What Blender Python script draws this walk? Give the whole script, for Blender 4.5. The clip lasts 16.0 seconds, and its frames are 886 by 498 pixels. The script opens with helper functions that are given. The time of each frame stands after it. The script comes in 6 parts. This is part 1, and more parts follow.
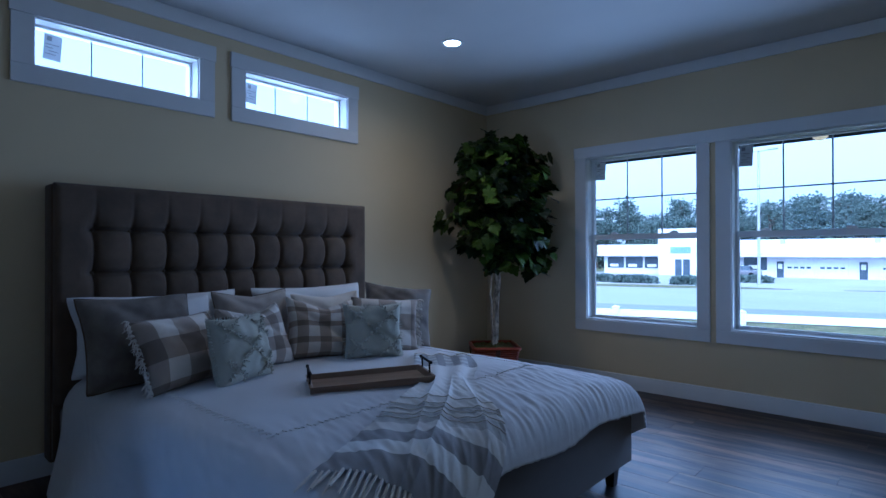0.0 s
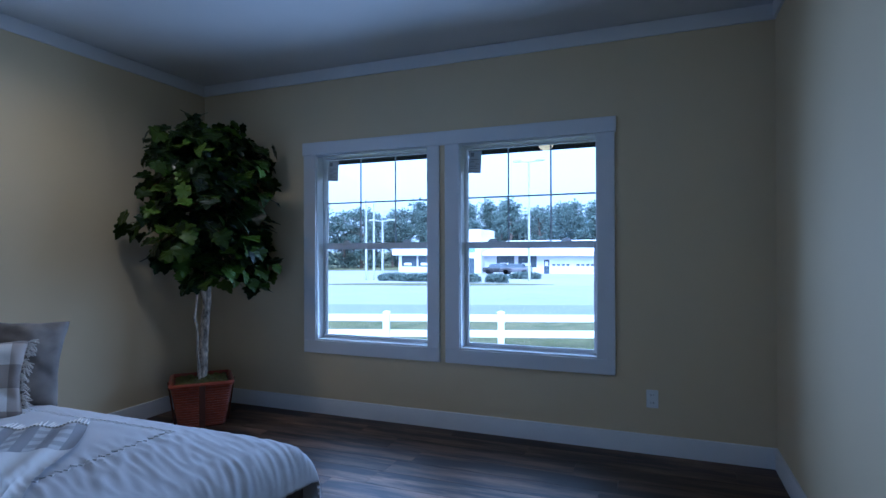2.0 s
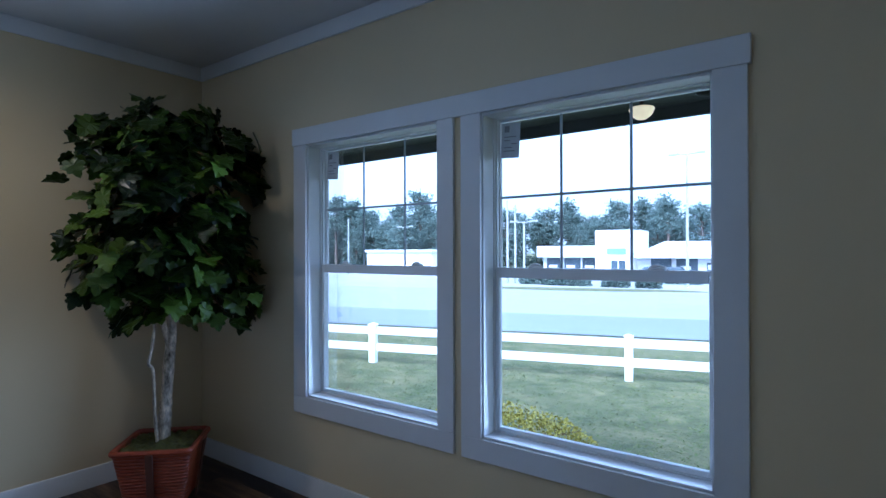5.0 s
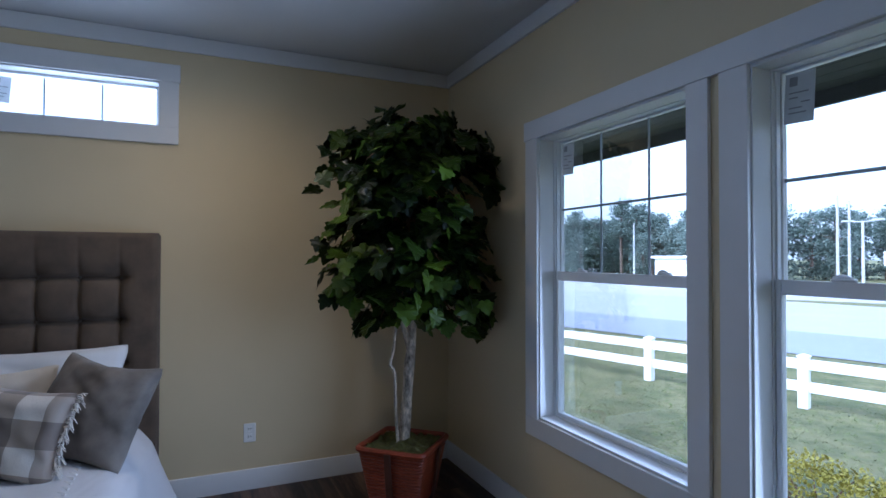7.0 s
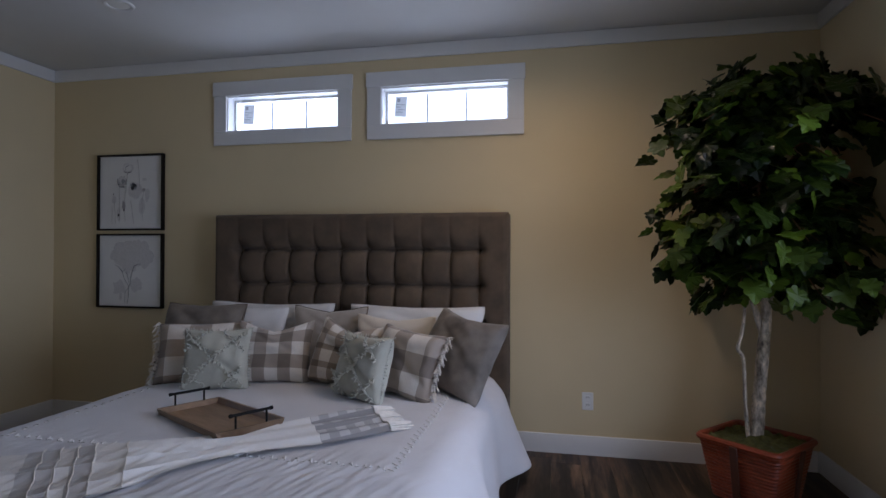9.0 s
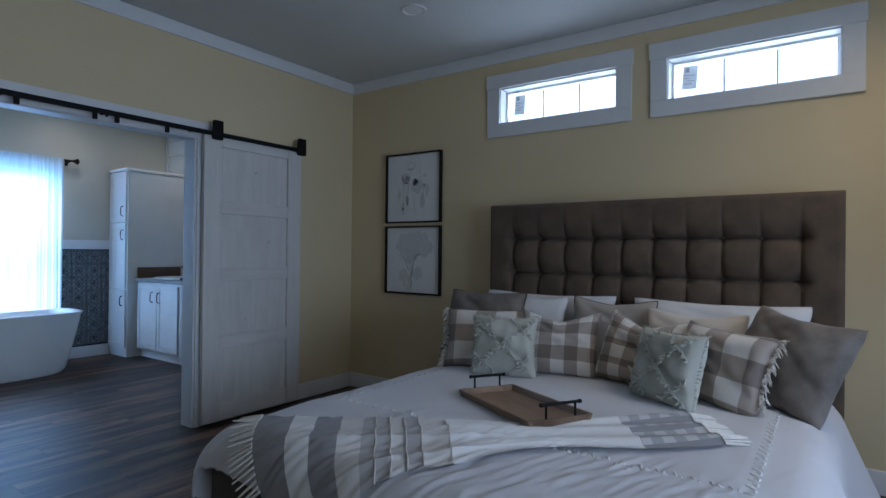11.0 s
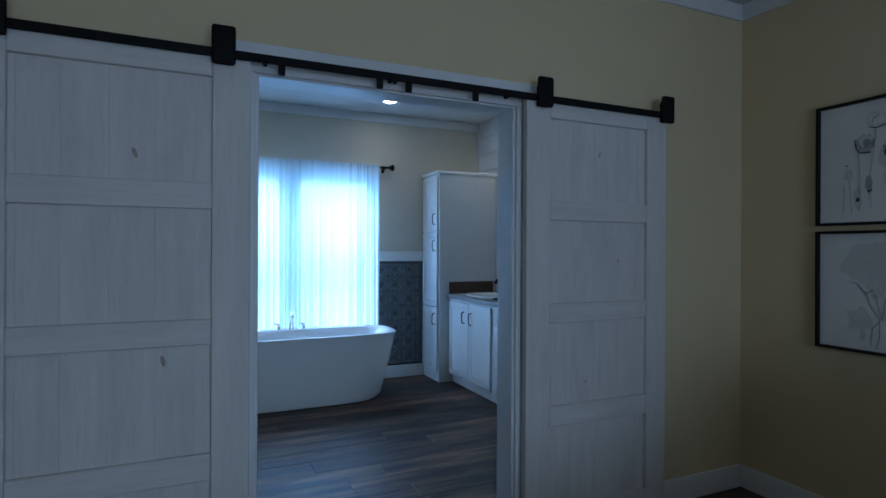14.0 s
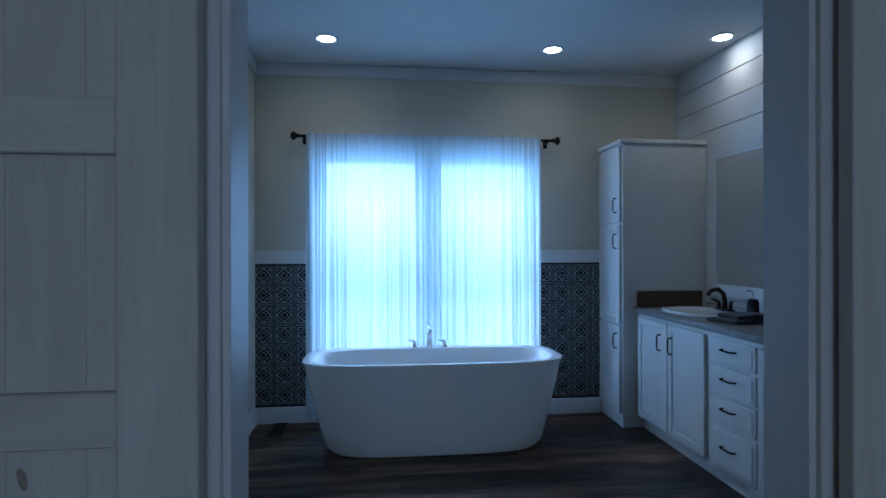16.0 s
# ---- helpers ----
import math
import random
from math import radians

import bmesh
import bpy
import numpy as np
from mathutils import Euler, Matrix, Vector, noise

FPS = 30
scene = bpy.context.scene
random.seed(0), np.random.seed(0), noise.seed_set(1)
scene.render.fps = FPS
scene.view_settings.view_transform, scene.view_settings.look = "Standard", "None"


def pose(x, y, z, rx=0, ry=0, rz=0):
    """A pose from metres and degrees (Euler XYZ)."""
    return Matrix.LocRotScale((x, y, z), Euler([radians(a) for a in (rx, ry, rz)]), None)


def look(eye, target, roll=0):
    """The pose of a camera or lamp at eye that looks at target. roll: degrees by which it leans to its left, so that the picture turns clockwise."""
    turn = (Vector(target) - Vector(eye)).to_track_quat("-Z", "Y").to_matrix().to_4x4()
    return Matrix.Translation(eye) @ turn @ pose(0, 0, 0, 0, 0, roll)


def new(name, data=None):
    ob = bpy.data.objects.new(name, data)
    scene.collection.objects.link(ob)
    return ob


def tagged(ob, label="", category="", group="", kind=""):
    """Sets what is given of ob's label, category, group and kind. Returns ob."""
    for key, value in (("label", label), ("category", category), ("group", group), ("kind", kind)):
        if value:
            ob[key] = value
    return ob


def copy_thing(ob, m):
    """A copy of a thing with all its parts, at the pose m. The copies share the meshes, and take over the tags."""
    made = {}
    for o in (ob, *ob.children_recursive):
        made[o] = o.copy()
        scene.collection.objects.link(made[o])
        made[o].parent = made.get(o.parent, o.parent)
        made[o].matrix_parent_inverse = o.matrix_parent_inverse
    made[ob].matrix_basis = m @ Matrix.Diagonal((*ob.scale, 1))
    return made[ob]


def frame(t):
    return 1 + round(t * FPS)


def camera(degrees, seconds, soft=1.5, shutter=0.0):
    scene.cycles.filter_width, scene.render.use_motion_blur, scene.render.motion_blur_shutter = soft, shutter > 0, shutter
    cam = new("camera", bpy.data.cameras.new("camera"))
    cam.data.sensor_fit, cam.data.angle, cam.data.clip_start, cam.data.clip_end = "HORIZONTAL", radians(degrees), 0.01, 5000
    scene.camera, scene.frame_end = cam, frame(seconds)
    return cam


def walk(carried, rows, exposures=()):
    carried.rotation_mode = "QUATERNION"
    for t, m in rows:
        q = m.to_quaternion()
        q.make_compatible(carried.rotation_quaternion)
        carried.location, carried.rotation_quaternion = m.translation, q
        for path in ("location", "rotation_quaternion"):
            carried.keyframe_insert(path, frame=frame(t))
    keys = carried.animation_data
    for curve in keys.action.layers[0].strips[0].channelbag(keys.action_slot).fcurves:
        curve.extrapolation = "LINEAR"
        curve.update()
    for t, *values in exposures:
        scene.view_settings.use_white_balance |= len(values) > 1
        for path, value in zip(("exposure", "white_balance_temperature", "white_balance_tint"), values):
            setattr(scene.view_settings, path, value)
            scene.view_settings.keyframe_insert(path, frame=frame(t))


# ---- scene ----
cam = camera(77.8, 16.0)
PATH = [
    (0, (0.067, 0.826, 1.207), (-1.274, 2.311, 1.22), -0.1),
    (0.5, (0.06, 1.017, 1.226), (-1.094, 2.65, 1.236), -0.0),
    (1, (0.078, 1.232, 1.234), (-0.886, 2.984, 1.245), -0.0),
    (1.5, (0.14, 1.501, 1.261), (-0.67, 3.33, 1.275), 0.0),
    (2, (0.211, 1.76, 1.305), (-0.52, 3.621, 1.312), -0.2),
    (2.5, (0.289, 2.036, 1.319), (-0.44, 3.899, 1.331), -0.1),
    (3, (0.304, 2.367, 1.35), (-0.448, 4.22, 1.359), -0.1),
    (5.5, (0.170, 3.598, 1.448), (-1.199, 5.058, 1.465), 0.0),
    (6, (0.091, 3.763, 1.428), (-1.446, 5.042, 1.455), 0.1),
    (6.5, (0.074, 3.837, 1.418), (-1.622, 4.896, 1.463), -0.1),
    (7, (0.098, 3.871, 1.441), (-1.730, 4.682, 1.474), 0.1),
    (7.5, (0.142, 3.982, 1.438), (-1.796, 4.476, 1.463), 0.1),
    (8, (0.152, 4.014, 1.402), (-1.839, 4.203, 1.428), 0.1),
    (8.5, (0.155, 4.001, 1.354), (-1.841, 3.882, 1.378), 0.1),
    (9, (0.17, 3.96, 1.313), (-1.79, 3.558, 1.328), 0.2),
    (11.5, (0.071, 3.414, 1.24), (-1.463, 2.13, 1.248), 0.6),
    (12, (-0.031, 3.196, 1.266), (-1.45, 1.787, 1.27), 0.5),
    (12.5, (-0.176, 2.981, 1.308), (-1.47, 1.455, 1.309), 0.4),
    (13, (-0.32, 2.719, 1.343), (-1.473, 1.085, 1.344), 0.4),
    (13.5, (-0.49, 2.453, 1.355), (-1.485, 0.718, 1.355), 0.3),
    (14, (-0.663, 2.174, 1.358), (-1.486, 0.351, 1.358), 0.3),
    (14.5, (-0.806, 1.877, 1.351), (-1.449, -0.017, 1.348), 0.3),
    (15, (-0.944, 1.6, 1.346), (-1.409, -0.345, 1.341), 0.3),
    (15.5, (-1.052, 1.304, 1.336), (-1.379, -0.669, 1.337), -0.0),
    (16, (-1.153, 1.004, 1.340), (-1.367, -0.985, 1.339), -0.1),
]
EXPOSURES = [(0, 1.65, 4050, 12), (1.5, 1.8, 4050, 12), (3, 2.0, 4150, 9), (5.5, 2.05, 4350, 10), (7, 2.0, 4650, 13), (9, 1.95, 5400, 19), (11.5, 2.03, 4850, 6), (12.5, 1.95, 4720, 3), (13.5, 1.77, 4690, 3), (14.5, 1.47, 4680, 5), (16, 1.14, 4700, 6)]
walk(cam, [(t, look(eye, target, roll)) for t, eye, target, roll in PATH], EXPOSURES)

# ---- light ----
world = bpy.data.worlds.new("world")
scene.world = world
world.use_nodes = True
wn, wl = world.node_tree.nodes, world.node_tree.links
sky = wn.new("ShaderNodeTexSky")
sky.sky_type, sky.sun_disc = "NISHITA", False
sky.sun_elevation, sky.sun_rotation = radians(42), radians(150)
sky.air_density, sky.dust_density, sky.ozone_density = 1.0, 6.0, 1.0
haze = wn.new("ShaderNodeHueSaturation")
haze.inputs["Saturation"].default_value = 0.6
wl.new(sky.outputs[0], haze.inputs["Color"])
veil = wn.new("ShaderNodeMix")
veil.data_type = "RGBA"
veil.inputs[0].default_value = 0.5
veil.inputs[7].default_value = (3.3, 3.6, 3.9, 1)
wl.new(haze.outputs[0], veil.inputs[6])
wl.new(veil.outputs[2], wn["Background"].inputs[0])
wn["Background"].inputs[1].default_value = 0.15


def lamp(name, kind, energy, m, colour=(1, 1, 1), **more):
    data = bpy.data.lights.new(name, kind)
    data.energy, data.color = energy, colour
    for key, value in more.items():
        if key == "size":
            data.size = value
        elif key == "size_y":
            data.shape, data.size_y = "RECTANGLE", value
        elif key == "angle":
            data.angle = value
        elif key == "spread":
            data.spread = value
        elif key == "radius":
            data.shadow_soft_size = value
        elif key == "spot":
            data.spot_size, data.spot_blend = value, 1.0
    ob = new(name, data)
    ob.matrix_world = m
    return ob


lamp("sun", "SUN", 0.7, look((0, 0, 20), (7.4, 12.8, 6.0)), (1, 0.96, 0.9), angle=radians(15))
DAY = (0.86, 0.92, 1.0)
# skylight standing in each opening
lamp("window_light", "AREA", 3.3, look((-1.88, 5.548, 1.33), (-1.88, 2.2, 1.20)), DAY, size=0.94, size_y=1.42, spread=radians(142))
lamp("window_light", "AREA", 3.3, look((-0.65, 5.548, 1.33), (-0.65, 2.2, 1.20)), DAY, size=0.94, size_y=1.42, spread=radians(142))
lamp("window_light", "AREA", 0.95, look((-3.70, 1.985, 2.35), (0, 1.985, 1.6)), DAY, size=0.9, size_y=0.25)
lamp("window_light", "AREA", 0.95, look((-3.70, 3.20, 2.35), (0, 3.20, 1.6)), DAY, size=0.9, size_y=0.25)
lamp("window_light", "AREA", 6.2, look((-1.053, -3.52, 1.22), (-1.053, -1.2, 0.87)), (0.36, 0.62, 1.0), size=0.70, size_y=1.62)
lamp("window_light", "AREA", 6.2, look((-1.964, -3.52, 1.22), (-1.964, -1.2, 0.87)), (0.36, 0.62, 1.0), size=0.70, size_y=1.62)
WARM = (1.0, 0.70, 0.38)

# ---- materials ----


def nodes(name):
    m = bpy.data.materials.new(name)
    m.use_nodes = True
    return m, m.node_tree.nodes, m.node_tree.links, m.node_tree.nodes["Principled BSDF"]


def math_node(n, l, op, a, b=None, clamp=False):
    k = n.new("ShaderNodeMath")
    k.operation, k.use_clamp = op, clamp
    for i, v in enumerate((a, b)):
        if v is None:
            continue
        if isinstance(v, (int, float)):
            k.inputs[i].default_value = v
        else:
            l.new(v, k.inputs[i])
    return k.outputs[0]


def mix_node(n, l, f, a, b):
    k = n.new("ShaderNodeMix")
    k.data_type = "RGBA"
    for i, v in ((0, f), (6, a), (7, b)):
        if isinstance(v, (int, float)):
            k.inputs[i].default_value = v
        elif isinstance(v, tuple):
            k.inputs[i].default_value = (*v, 1)
        else:
            l.new(v, k.inputs[i])
    return k.outputs[2]


def coords(n, l, stretch=(1, 1, 1), shift=False, kind="Object"):
    c = n.new("ShaderNodeTexCoord")
    p = n.new("ShaderNodeMapping")
    p.inputs["Scale"].default_value = stretch
    l.new(c.outputs[kind], p.inputs["Vector"])
    if shift:
        o = n.new("ShaderNodeObjectInfo")
        v = n.new("ShaderNodeVectorMath")
        v.operation = "SCALE"
        v.inputs[0].default_value = (37, 53, 71)
        l.new(o.outputs["Random"], v.inputs["Scale"])
        l.new(v.outputs[0], p.inputs["Location"])
    return p.outputs[0]


def noise_node(n, l, vec, scale, detail=4, rough=0.6):
    k = n.new("ShaderNodeTexNoise")
    k.inputs["Scale"].default_value, k.inputs["Detail"].default_value, k.inputs["Roughness"].default_value = scale, detail, rough
    l.new(vec, k.inputs["Vector"])
    return k.outputs[0]


def spread_node(n, l, v, lo, hi):
    k = n.new("ShaderNodeMapRange")
    k.inputs[1].default_value, k.inputs[2].default_value = lo, hi
    l.new(v, k.inputs[0])
    return k.outputs[0]


def relief(n, l, b, height, strength, distance=0.004):
    k = n.new("ShaderNodeBump")
    k.inputs["Strength"].default_value, k.inputs["Distance"].default_value = strength, distance
    l.new(height, k.inputs["Height"])
    l.new(k.outputs[0], b.inputs["Normal"])


def shade(c, k):
    return tuple(min(1, x * k) for x in c)


def mat(name, base, rough=0.5, metal=0.0, var=0.10, scale=3.0, fine=90.0, bump=0.15, stretch=(1, 1, 1), sheen=0.0, shift=False, dist=0.003, spec=0.5, other=None):
    """A worn surface: broad mottling and fine grain on one base colour."""
    m, n, l, b = nodes(name)
    v = coords(n, l, stretch, shift)
    broad, grain = noise_node(n, l, v, scale, 3), noise_node(n, l, v, fine, 5, 0.7)
    c = mix_node(n, l, spread_node(n, l, broad, 0.3, 0.7), shade(base, 1 - var), other or shade(base, 1 + var))
    c = mix_node(n, l, math_node(n, l, "MULTIPLY", spread_node(n, l, grain, 0.45, 0.75), 0.5), c, shade(base, 1 - 1.6 * var))
    l.new(c, b.inputs["Base Color"])
    r = n.new("ShaderNodeMapRange")
    r.inputs[3].default_value, r.inputs[4].default_value = max(0.02, rough - 0.07), min(1, rough + 0.08)
    l.new(broad, r.inputs[0])
    l.new(r.outputs[0], b.inputs["Roughness"])
    b.inputs["Metallic"].default_value = metal
    b.inputs["Specular IOR Level"].default_value = spec
    if sheen:
        b.inputs["Sheen Weight"].default_value, b.inputs["Sheen Roughness"].default_value = sheen, 0.4
    if bump:
        relief(n, l, b, grain, bump, dist)
    return m


def wood(name, dark, light, rough, stretch, bump=0.25, split=None, wash=None, band=(0.32, 0.68)):
    """Grain drawn out along one axis, each piece with its own tone."""
    m, n, l, b = nodes(name)
    v = coords(n, l, stretch, True)
    g1, g2 = noise_node(n, l, v, 2.2, 6, 0.62), noise_node(n, l, v, 14, 4, 0.7)
    c = mix_node(n, l, spread_node(n, l, g1, *band), dark, light)
    c = mix_node(n, l, math_node(n, l, "MULTIPLY", spread_node(n, l, g2, 0.5, 0.8), 0.55), c, shade(dark, 0.8))
    if wash:
        # thin paint: the board shows through in uneven strokes and patches
        s1 = noise_node(n, l, coords(n, l, tuple(0.3 + 0.12 * x for x in stretch), True), 3.5, 5, 0.65)
        s2 = noise_node(n, l, coords(n, l, stretch, True), 5.0, 6, 0.75)
        c = mix_node(n, l, math_node(n, l, "MULTIPLY", spread_node(n, l, s1, 0.52, 0.80), 0.75), c, wash)
        c = mix_node(n, l, math_node(n, l, "MULTIPLY", spread_node(n, l, s2, 0.60, 0.82), 0.35), c, shade(wash, 0.8))
    o = n.new("ShaderNodeObjectInfo")
    h = n.new("ShaderNodeHueSaturation")
    k = n.new("ShaderNodeMapRange")
    k.inputs[3].default_value, k.inputs[4].default_value = split or (0.8, 1.2)
    l.new(o.outputs["Random"], k.inputs[0])
    l.new(k.outputs[0], h.inputs["Value"])
    l.new(c, h.inputs["Color"])
    l.new(h.outputs[0], b.inputs["Base Color"])
    r = n.new("ShaderNodeMapRange")
    r.inputs[3].default_value, r.inputs[4].default_value = rough - 0.06, rough + 0.12
    l.new(g2, r.inputs[0])
    l.new(r.outputs[0], b.inputs["Roughness"])
    relief(n, l, b, g2, bump, 0.002)
    return m


def plaid(name, cream, mid, dark, nu, nv, su=0.5, sv=0.5, phase=(0.0, 0.0)):
    """Gingham cloth: two sets of bands on the cloth's own coordinates, with a woven relief."""
    m, n, l, b = nodes(name)
    c = n.new("ShaderNodeTexCoord")
    s = n.new("ShaderNodeSeparateXYZ")
    l.new(c.outputs["UV"], s.inputs[0])
    bands = []
    for i, (k, w) in enumerate(((nu, su), (nv, sv))):
        if k:
            f = math_node(n, l, "FRACT", math_node(n, l, "ADD", math_node(n, l, "MULTIPLY", s.outputs[i], k), phase[i]))
            bands.append(math_node(n, l, "LESS_THAN", f, w))
    total = bands[0] if len(bands) == 1 else math_node(n, l, "MULTIPLY", math_node(n, l, "ADD", bands[0], bands[1]), 0.5)
    col = mix_node(n, l, math_node(n, l, "MULTIPLY", total, 2.0, True), cream, mid)
    col = mix_node(n, l, math_node(n, l, "SUBTRACT", math_node(n, l, "MULTIPLY", total, 2.0), 1.0, True), col, dark)
    v = coords(n, l)
    g = noise_node(n, l, v, 260, 2)
    col = mix_node(n, l, math_node(n, l, "MULTIPLY", spread_node(n, l, g, 0.4, 0.8), 0.3), col, shade(mid, 0.55))
    l.new(col, b.inputs["Base Color"])
    b.inputs["Roughness"].default_value = 0.9
    b.inputs["Sheen Weight"].default_value = 0.2
    relief(n, l, b, g, 0.35, 0.002)
    return m


def plain(name, base, rough, metal=0.0):
    m, n, l, b = nodes(name)
    b.inputs["Base Color"].default_value, b.inputs["Roughness"].default_value, b.inputs["Metallic"].default_value = (*base, 1), rough, metal
    return m


def glow(name, colour, strength):
    m, n, l, b = nodes(name)
    b.inputs["Base Color"].default_value = (*colour, 1)
    b.inputs["Emission Color"].default_value, b.inputs["Emission Strength"].default_value = (*colour, 1), strength
    return m


def clear(name, tint=(1, 1, 1), gloss=0.06):
    m, n, l, b = nodes(name)
    n.remove(b)
    t, g, f, x = n.new("ShaderNodeBsdfTransparent"), n.new("ShaderNodeBsdfGlossy"), n.new("ShaderNodeFresnel"), n.new("ShaderNodeMixShader")
    t.inputs[0].default_value, g.inputs["Roughness"].default_value, f.inputs[0].default_value = (*tint, 1), 0.01, 1.35
    l.new(math_node(n, l, "MULTIPLY", f.outputs[0], 0.3), x.inputs[0])
    l.new(t.outputs[0], x.inputs[1])
    l.new(g.outputs[0], x.inputs[2])
    l.new(x.outputs[0], n["Material Output"].inputs[0])
    return m


def sheer(name):
    m, n, l, b = nodes(name)
    n.remove(b)
    d, t, c, x, y = (n.new(k) for k in ("ShaderNodeBsdfDiffuse", "ShaderNodeBsdfTranslucent", "ShaderNodeBsdfTransparent", "ShaderNodeMixShader", "ShaderNodeMixShader"))
    d.inputs[0].default_value = t.inputs[0].default_value = (0.76, 0.84, 0.88, 1)
    v = coords(n, l, (1, 1, 0.02))
    w = noise_node(n, l, v, 45, 3)
    x.inputs[0].default_value = 0.6
    l.new(d.outputs[0], x.inputs[1])
    l.new(t.outputs[0], x.inputs[2])
    r = n.new("ShaderNodeMapRange")
    r.inputs[3].default_value, r.inputs[4].default_value = 0.36, 0.10
    l.new(w, r.inputs[0])
    l.new(r.outputs[0], y.inputs[0])
    l.new(x.outputs[0], y.inputs[1])
    l.new(c.outputs[0], y.inputs[2])
    l.new(y.outputs[0], n["Material Output"].inputs[0])
    return m


def leafy(name, base, light, rough=0.4, veins=True, gloss=0.14):
    m, n, l, b = nodes(name)
    o = n.new("ShaderNodeObjectInfo")
    g = n.new("ShaderNodeNewGeometry")
    k = math_node(n, l, "FRACT", math_node(n, l, "ADD", o.outputs["Random"], g.outputs["Random Per Island"]))
    v = coords(n, l)
    w = noise_node(n, l, v, 25, 3)
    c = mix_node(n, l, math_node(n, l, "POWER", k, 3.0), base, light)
    if veins:
        c = mix_node(n, l, math_node(n, l, "MULTIPLY", spread_node(n, l, w, 0.45, 0.75), 0.2), c, shade(light, 1.3))
    l.new(c, b.inputs["Base Color"])
    b.inputs["Roughness"].default_value = rough
    b.inputs["Specular IOR Level"].default_value = gloss
    relief(n, l, b, w, 0.3, 0.003)
    return m


def thin(name, dark, light, scale, through_light=0.5):
    """Something thin that light passes into: leaf masses, paper on glass."""
    m, n, l, b = nodes(name)
    n.remove(b)
    d, t, x = (n.new(k) for k in ("ShaderNodeBsdfDiffuse", "ShaderNodeBsdfTranslucent", "ShaderNodeMixShader"))
    c = mix_node(n, l, spread_node(n, l, noise_node(n, l, coords(n, l), scale, 3), 0.35, 0.65), dark, light)
    l.new(c, d.inputs[0])
    l.new(c, t.inputs[0])
    x.inputs[0].default_value = through_light
    l.new(d.outputs[0], x.inputs[1])
    l.new(t.outputs[0], x.inputs[2])
    l.new(x.outputs[0], n["Material Output"].inputs[0])
    return m


WALL = mat("wall_paint", (0.630, 0.525, 0.325), 0.75, var=0.03, scale=1.5, fine=220, bump=0.12, dist=0.001)
# wall colour paled and greyed here in place of the bathroom's bluer light
BATHWALL = mat("wall_paint_cool_lit", (0.57, 0.53, 0.44), 0.75, var=0.03, scale=1.5, fine=220, bump=0.12, dist=0.001)
WHITE = mat("white_trim_paint", (0.67, 0.67, 0.67), 0.42, var=0.03, scale=4, fine=160, bump=0.08, dist=0.001)
CEIL = mat("ceiling_paint", (0.63, 0.63, 0.62), 0.85, var=0.03, scale=2, fine=300, bump=0.2, dist=0.001)
VINYL = mat("white_vinyl", (0.82, 0.83, 0.84), 0.3, var=0.02, scale=6, fine=100, bump=0.03)
BLACK = mat("black_iron", (0.006, 0.0055, 0.0055), 0.6, 0.0, var=0.2, scale=20, fine=200, bump=0.1, spec=0.15)
BRONZE = mat("dark_bronze", (0.03, 0.022, 0.018), 0.32, 0.85, var=0.2, scale=20, fine=200, bump=0.05)
CHROME = mat("chrome", (0.75, 0.76, 0.78), 0.12, 1.0, var=0.05, bump=0.0)
PLANK = wood("floor_plank", (0.008, 0.0045, 0.003), (0.185, 0.105, 0.062), 0.44, (0.55, 4.5, 4.5), 0.12, split=(0.4, 1.5), band=(0.43, 0.64), wash=(0.006, 0.004, 0.003))
JOINT = plain("plank_joint", (0.02, 0.016, 0.013), 0.8)
DOORV = wood("whitewashed_pine_upright", (0.57, 0.55, 0.52), (0.65, 0.63, 0.60), 0.55, (9, 9, 0.6), 0.14, split=(0.985, 1.015), wash=(0.45, 0.435, 0.42))
DOORH = wood("whitewashed_pine_level", (0.57, 0.55, 0.52), (0.65, 0.63, 0.60), 0.55, (0.6, 9, 9), 0.14, split=(0.985, 1.015), wash=(0.45, 0.435, 0.42))
KNOT = mat("pine_knot", (0.33, 0.29, 0.24), 0.7, var=0.3, scale=60)
GLASS = clear("window_glass")
GREYBAR = mat("grille_bar", (0.42, 0.46, 0.50), 0.35, var=0.03, bump=0.0)
VELVET = mat("grey_brown_velvet", (0.096, 0.068, 0.044), 0.85, var=0.28, scale=7, fine=420, bump=0.25, sheen=0.12)
LINENGREY = mat("grey_upholstery", (0.11, 0.105, 0.108), 0.9, var=0.10, scale=8, fine=500, bump=0.4, sheen=0.2)
DUVET = mat("white_cotton", (0.56, 0.555, 0.575), 0.9, var=0.03, scale=5, fine=380, bump=0.25, sheen=0.15)
SHAM = mat("white_sham_cloth", (0.67, 0.66, 0.655), 0.9, var=0.03, scale=9, fine=300, bump=0.3, sheen=0.1)
CREAM = mat("cream_cloth", (0.66, 0.60, 0.52), 0.9, var=0.05, scale=9, fine=300, bump=0.3, sheen=0.1)
TAUPE = mat("taupe_velvet", (0.17, 0.147, 0.124), 0.85, var=0.38, scale=7, fine=420, bump=0.25, sheen=0.15)
TAUPE2 = mat("pale_taupe_cloth", (0.36, 0.32, 0.28), 0.88, var=0.10, scale=10, fine=420, bump=0.25, sheen=0.3)
SAGE = mat("sage_cloth", (0.41, 0.41, 0.35), 0.9, var=0.07, scale=12, fine=320, bump=0.4, sheen=0.1)
SAGEFR = mat("sage_fringe", (0.49, 0.49, 0.43), 0.95, var=0.12, scale=60, fine=400, bump=0.3)
FRINGE = mat("cream_fringe", (0.68, 0.64, 0.58), 0.95, var=0.1, scale=60, fine=400, bump=0.3)
